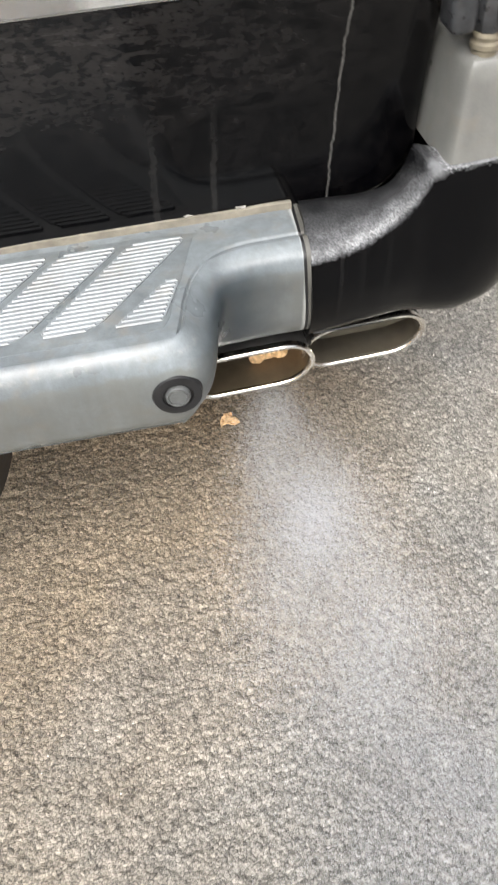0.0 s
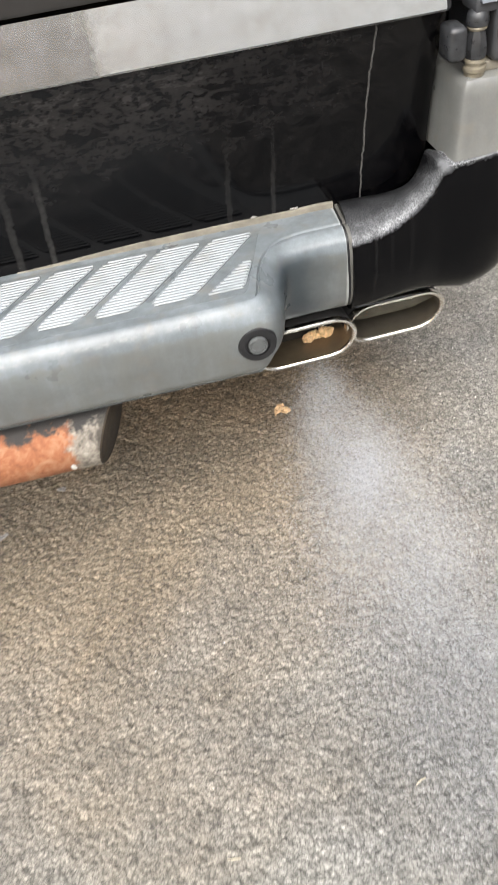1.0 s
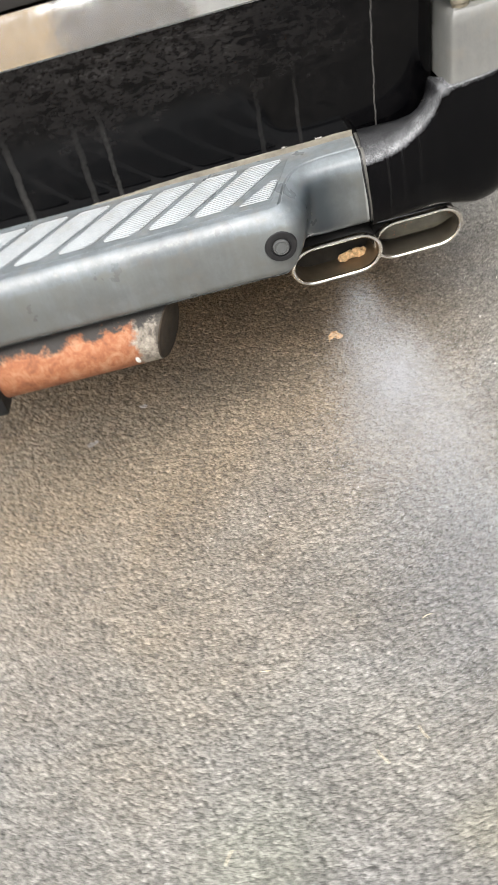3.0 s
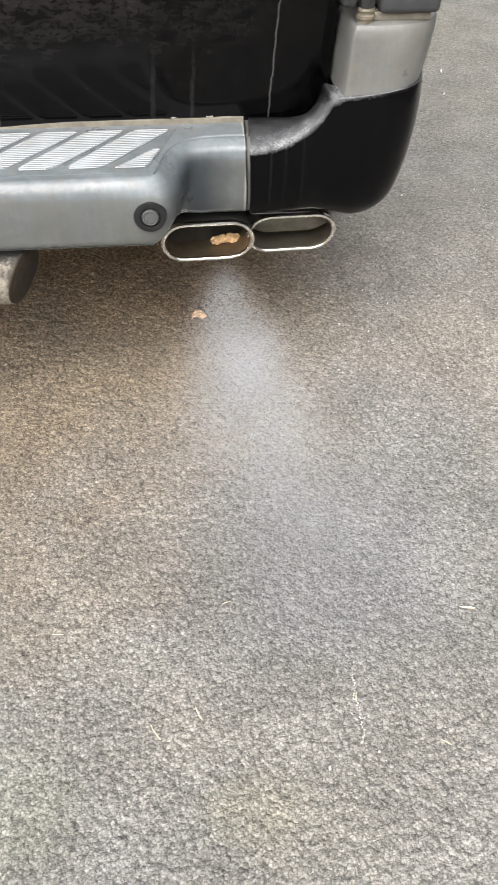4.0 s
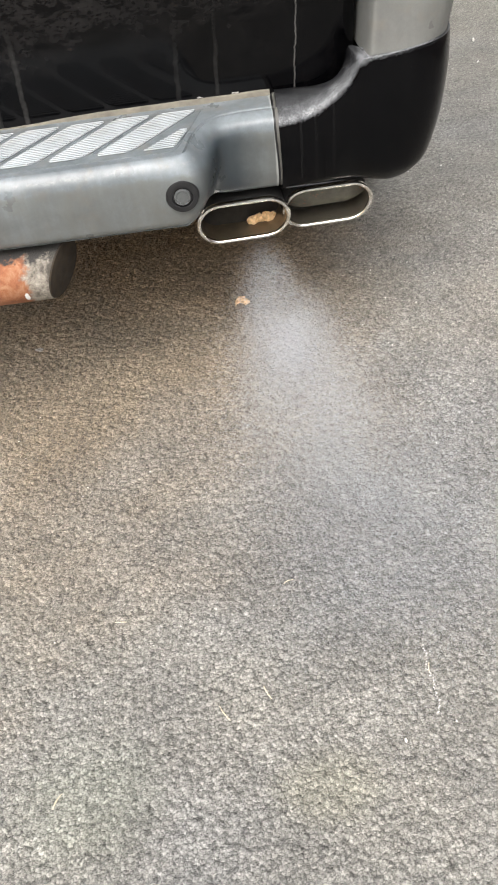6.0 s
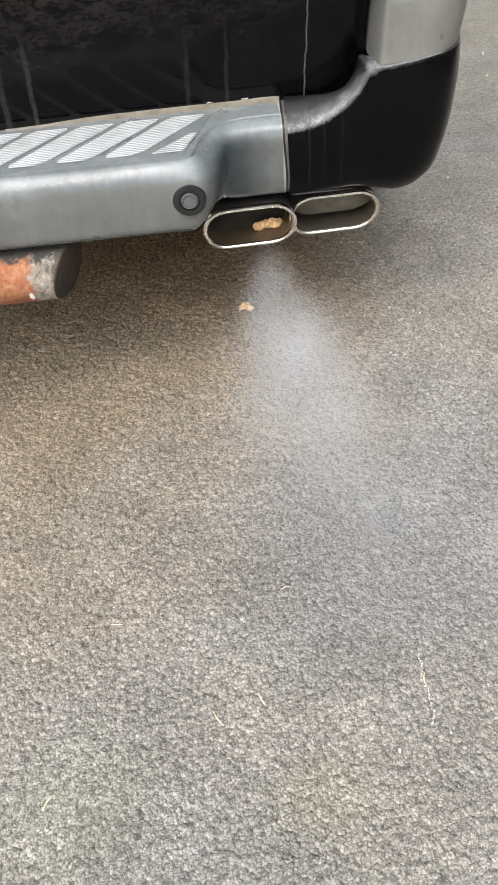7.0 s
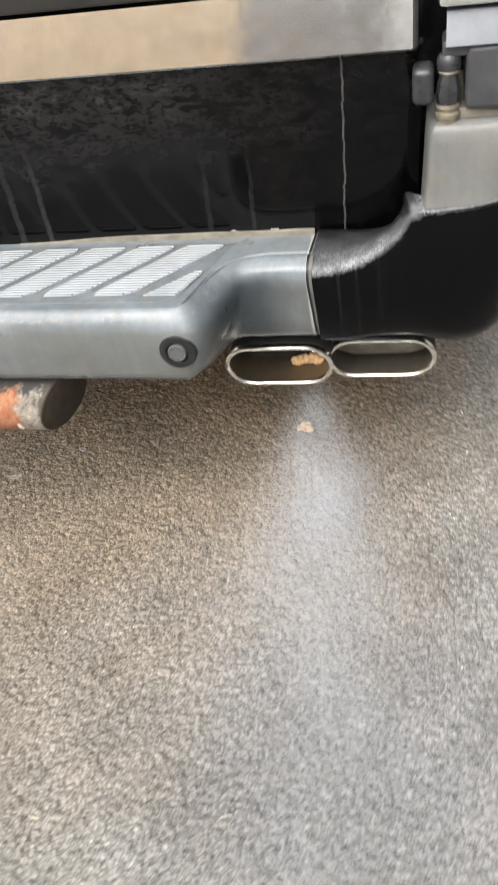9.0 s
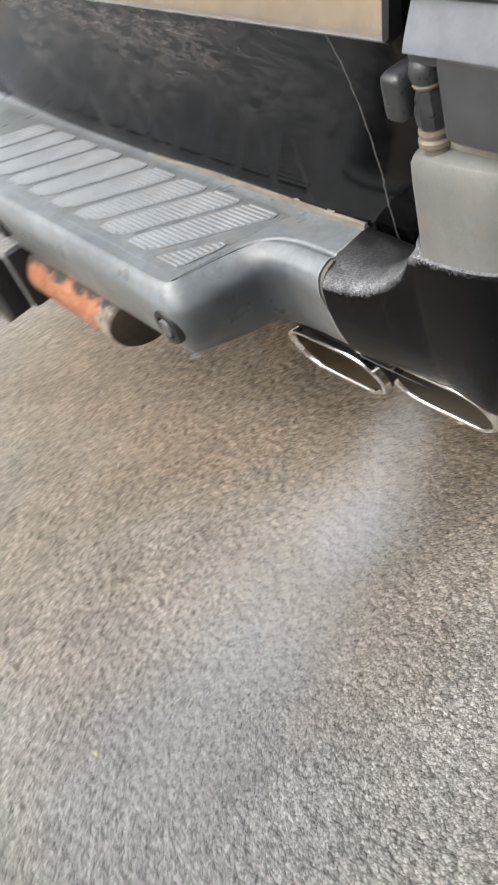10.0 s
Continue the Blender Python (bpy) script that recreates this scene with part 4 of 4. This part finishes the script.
# ---- dry leaf scraps, straw and grit ----
def scrap(name, x, y, z, w, d, h, seed, label, material=None, turn=0.0):
    rng = random.Random(seed)
    bm = bmesh.new()
    n = 9
    grid = {}
    for i in range(n):
        for j in range(n):
            u, v = i / (n - 1) * 2 - 1, j / (n - 1) * 2 - 1
            r = math.hypot(u, v)
            if r < 1.12 + 0.22 * math.sin(3 * math.atan2(v, u) + seed) * 1.0:
                hz = h * (0.45 + 0.5 * math.sin(u * 4 + seed) * math.cos(v * 5 + seed) + 0.25 * rng.random())
                grid[i, j] = bm.verts.new((u * w / 2 + rng.uniform(-1, 1) * w * 0.03, v * d / 2 + rng.uniform(-1, 1) * d * 0.03, max(hz, 0.0006)))
    for i in range(n - 1):
        for j in range(n - 1):
            q = [grid.get(k) for k in ((i, j), (i + 1, j), (i + 1, j + 1), (i, j + 1))]
            if all(q):
                bm.faces.new(q)
    bmesh.ops.delete(bm, geom=[v for v in bm.verts if not v.link_faces], context="VERTS")
    low = bmesh.ops.extrude_face_region(bm, geom=bm.faces[:])["geom"]
    for v in low:
        if isinstance(v, bmesh.types.BMVert):
            v.co.z = max(0.0, v.co.z - 0.0022)
    ob = part(name, bm, material or LEAF, None, "", smooth=False)
    ob.matrix_world = pose(x, y, z, 0, 0, turn)
    return tagged(ob, label, "crumb" if "crumb" in name else "leaf")


scrap("leaf_scrap", 0.313, 0.148, 0.0005, 0.036, 0.034, 0.010, 3, "crumpled dry tan leaf scrap lying on the asphalt")


scrap("leaf_scrap", -0.302, -0.033, 0.0005, 0.030, 0.014, 0.003, 8, "small pale dry leaf scrap on the asphalt", CRUMB, 25)
scrap("leaf_scrap", -0.176, 0.062, 0.0005, 0.020, 0.012, 0.003, 11, "small pale dry leaf scrap on the asphalt", CRUMB, -10)

for cx, cw in ((0.272, 0.012), (0.338, 0.014)):
    scrap("dirt_crumb", cx, -0.0315, 0.5664, cw, 0.005, 0.0028, int(cx * 1000), "small pale dirt crumb on the bumper edge", CRUMB, 2)


def lump():
    """A crumbled lump of leaf, several broken clods in one piece."""
    rng = random.Random(4)
    bm = bmesh.new()
    for k in range(9):
        u = k / 8
        r = 0.0065 + 0.003 * rng.random()
        m = Matrix.Translation((0.040 * (u - 0.5), rng.uniform(-0.004, 0.004), 0.006 + rng.uniform(0, 0.006))) @ Matrix.Diagonal((1.0, 0.9, rng.uniform(0.8, 1.2), 1))
        made = bmesh.ops.create_icosphere(bm, subdivisions=2, radius=r, matrix=m)
        for v in made["verts"]:
            v.co += Vector((rng.uniform(-1, 1), rng.uniform(-1, 1), rng.uniform(-1, 1))) * 0.0013
            v.co.z = max(v.co.z, 0.0)
    ob = part("leaf_lump", bm, LEAF, None, "", smooth=False)
    ob.matrix_world = pose(0.367, -0.016, 0.2950, -4, 0, 4) @ Matrix.Diagonal((1.15, 1.0, 1.25, 1))
    return tagged(ob, "crumbly tan leaf lump lodged inside the exhaust tip", "leaf")


lump()


def blade(x, y, length, turn, width=0.0022):
    bm = bmesh.new()
    rings = []
    for k in range(7):
        u = k / 6
        w = width * (0.4 + 0.6 * math.sin(math.pi * min(0.95, u + 0.05)))
        c = Vector((length * (u - 0.5), 0.06 * length * math.sin(u * 3), 0.0018 + 0.0015 * math.sin(u * 4)))
        rings.append([c + Vector((0, w / 2 * a, w / 3 * b)) for a, b in ((-1, 0), (0, -1), (1, 0), (0, 1))])
    bm.free()
    ob = part("straw", loft(rings), STRAW)
    ob.matrix_world = pose(x, y, 0.001, 0, 0, turn)
    return tagged(ob, "short pale dry straw on the asphalt", "straw", group="straws on the ground")


for x, y, length, turn in ((0.251, -0.898, 0.026, 110), (0.184, -0.922, 0.030, 118), (0.026, -0.735, 0.020, 170), (0.722, -0.746, 0.026, 165), (0.499, -0.894, 0.018, 75), (-0.06, -1.02, 0.024, 60), (0.31, -0.70, 0.018, 20), (0.62, -0.98, 0.016, 140)):
    blade(x, y, length, turn, 0.005 if (x, y) == (0.722, -0.746) else 0.0022)


def grit():
    rng = random.Random(12)
    bm = bmesh.new()
    spots = [(0.437, -1.003, 0.0085), (0.869, -0.104, 0.007), (0.515, -0.985, 0.006), (1.35, 1.69, 0.016), (1.30, 1.47, 0.014), (0.958, 0.714, 0.008), (-0.042, -0.414, 0.005), (0.638, -0.422, 0.006), (0.318, 0.115, 0.004), (-0.541, -0.623, 0.009)]
    x, y = 0.500, -0.850
    for k in range(34):
        x, y = x + rng.uniform(-0.0022, 0.0034), y - rng.uniform(0.002, 0.005)
        spots.append((x, y, rng.uniform(0.0022, 0.0046)))
    for k in range(170):
        spots.append((rng.uniform(-0.6, 1.25), rng.uniform(-1.25, 1.2), rng.uniform(0.0016, 0.0034)))
    for k in range(200):
        spots.append((rng.uniform(0.55, 1.7), rng.uniform(-0.4, 1.9), rng.uniform(0.0022, 0.0050)))
    for px, py, s in spots:
        m = pose(px, py, s * 0.35 + 0.0006, rng.uniform(0, 90), rng.uniform(0, 90), rng.uniform(0, 360)) @ Matrix.Diagonal((s * rng.uniform(0.6, 1.2), s * 0.7, s * 0.5, 1))
        bmesh.ops.create_icosphere(bm, subdivisions=1, radius=0.5, matrix=m)
    return tagged(part("grit", bm, CHIP, None, "", smooth=False), "scattered white grit and chips on the asphalt", "grit", kind="stuff")


grit()


# ---- exhaust vapour ----
def vapour():
    """A drifting plume of fine pale droplets, thinning away from the exhaust tip."""
    rng = np.random.default_rng(21)
    axis = np.array([(0.358, 0.002, 0.25), (0.370, -0.019, 0.16), (0.376, -0.102, 0.11), (0.386, -0.253, 0.09), (0.416, -0.421, 0.08), (0.485, -0.67, 0.07), (0.59, -0.95, 0.06)])
    at = np.linspace(0, 1, len(axis))
    n = 2500000
    u = rng.beta(2.3, 1.55, n)
    centre = np.stack([np.interp(u, at, axis[:, k]) for k in range(3)], -1)
    spread = 0.018 + 0.052 * u + 0.085 * u**2
    off = rng.normal(0, 1, (n, 3))
    drift = np.stack([np.sin(u * 17 + 1) * 0.16, 0 * u, np.cos(u * 13) * 0.2], -1)
    centre += (off + drift) * spread[:, None] * np.array([1.0, 1.0, 0.8])
    # loose puffs: dense and thin places in the plume
    c = centre
    puff = np.sin(c[:, 0] * 31 + 1.3 * np.sin(c[:, 1] * 23)) + np.sin(c[:, 1] * 27 + 1.1 * np.sin(c[:, 0] * 19 + 2)) + np.sin(c[:, 2] * 37 + c[:, 0] * 17) + 0.6 * np.sin(c[:, 0] * 71 + c[:, 1] * 53)
    keep = (centre[:, 2] > 0.006) & (rng.random(n) < np.clip(0.66 + 0.13 * puff, 0.10, 1.0))
    centre = centre[keep]
    n = len(centre)
    # each droplet is one tiny facet, turned at random
    side = rng.normal(0, 1, (n, 3))
    side /= np.linalg.norm(side, axis=1)[:, None]
    other = np.cross(side, rng.normal(0, 1, (n, 3)))
    other /= np.linalg.norm(other, axis=1)[:, None]
    turns = [(math.cos(2 * math.pi * k / 3), math.sin(2 * math.pi * k / 3)) for k in range(3)]
    co = np.stack([centre + (side * p + other * q) * 0.000235 for p, q in turns], 1)
    tri = np.arange(n * 3)
    me = bpy.data.meshes.new("exhaust_vapour")
    me.vertices.add(n * 3)
    me.vertices.foreach_set("co", co.ravel())
    me.loops.add(tri.size)
    me.loops.foreach_set("vertex_index", tri.ravel())
    me.polygons.add(n)
    me.polygons.foreach_set("loop_start", np.arange(0, tri.size, 3))
    me.update(calc_edges=True)
    me.materials.append(FOG)
    return tagged(new("exhaust_vapour", me), "thin pale plume of exhaust vapour", "vapour", kind="stuff")


vapour()
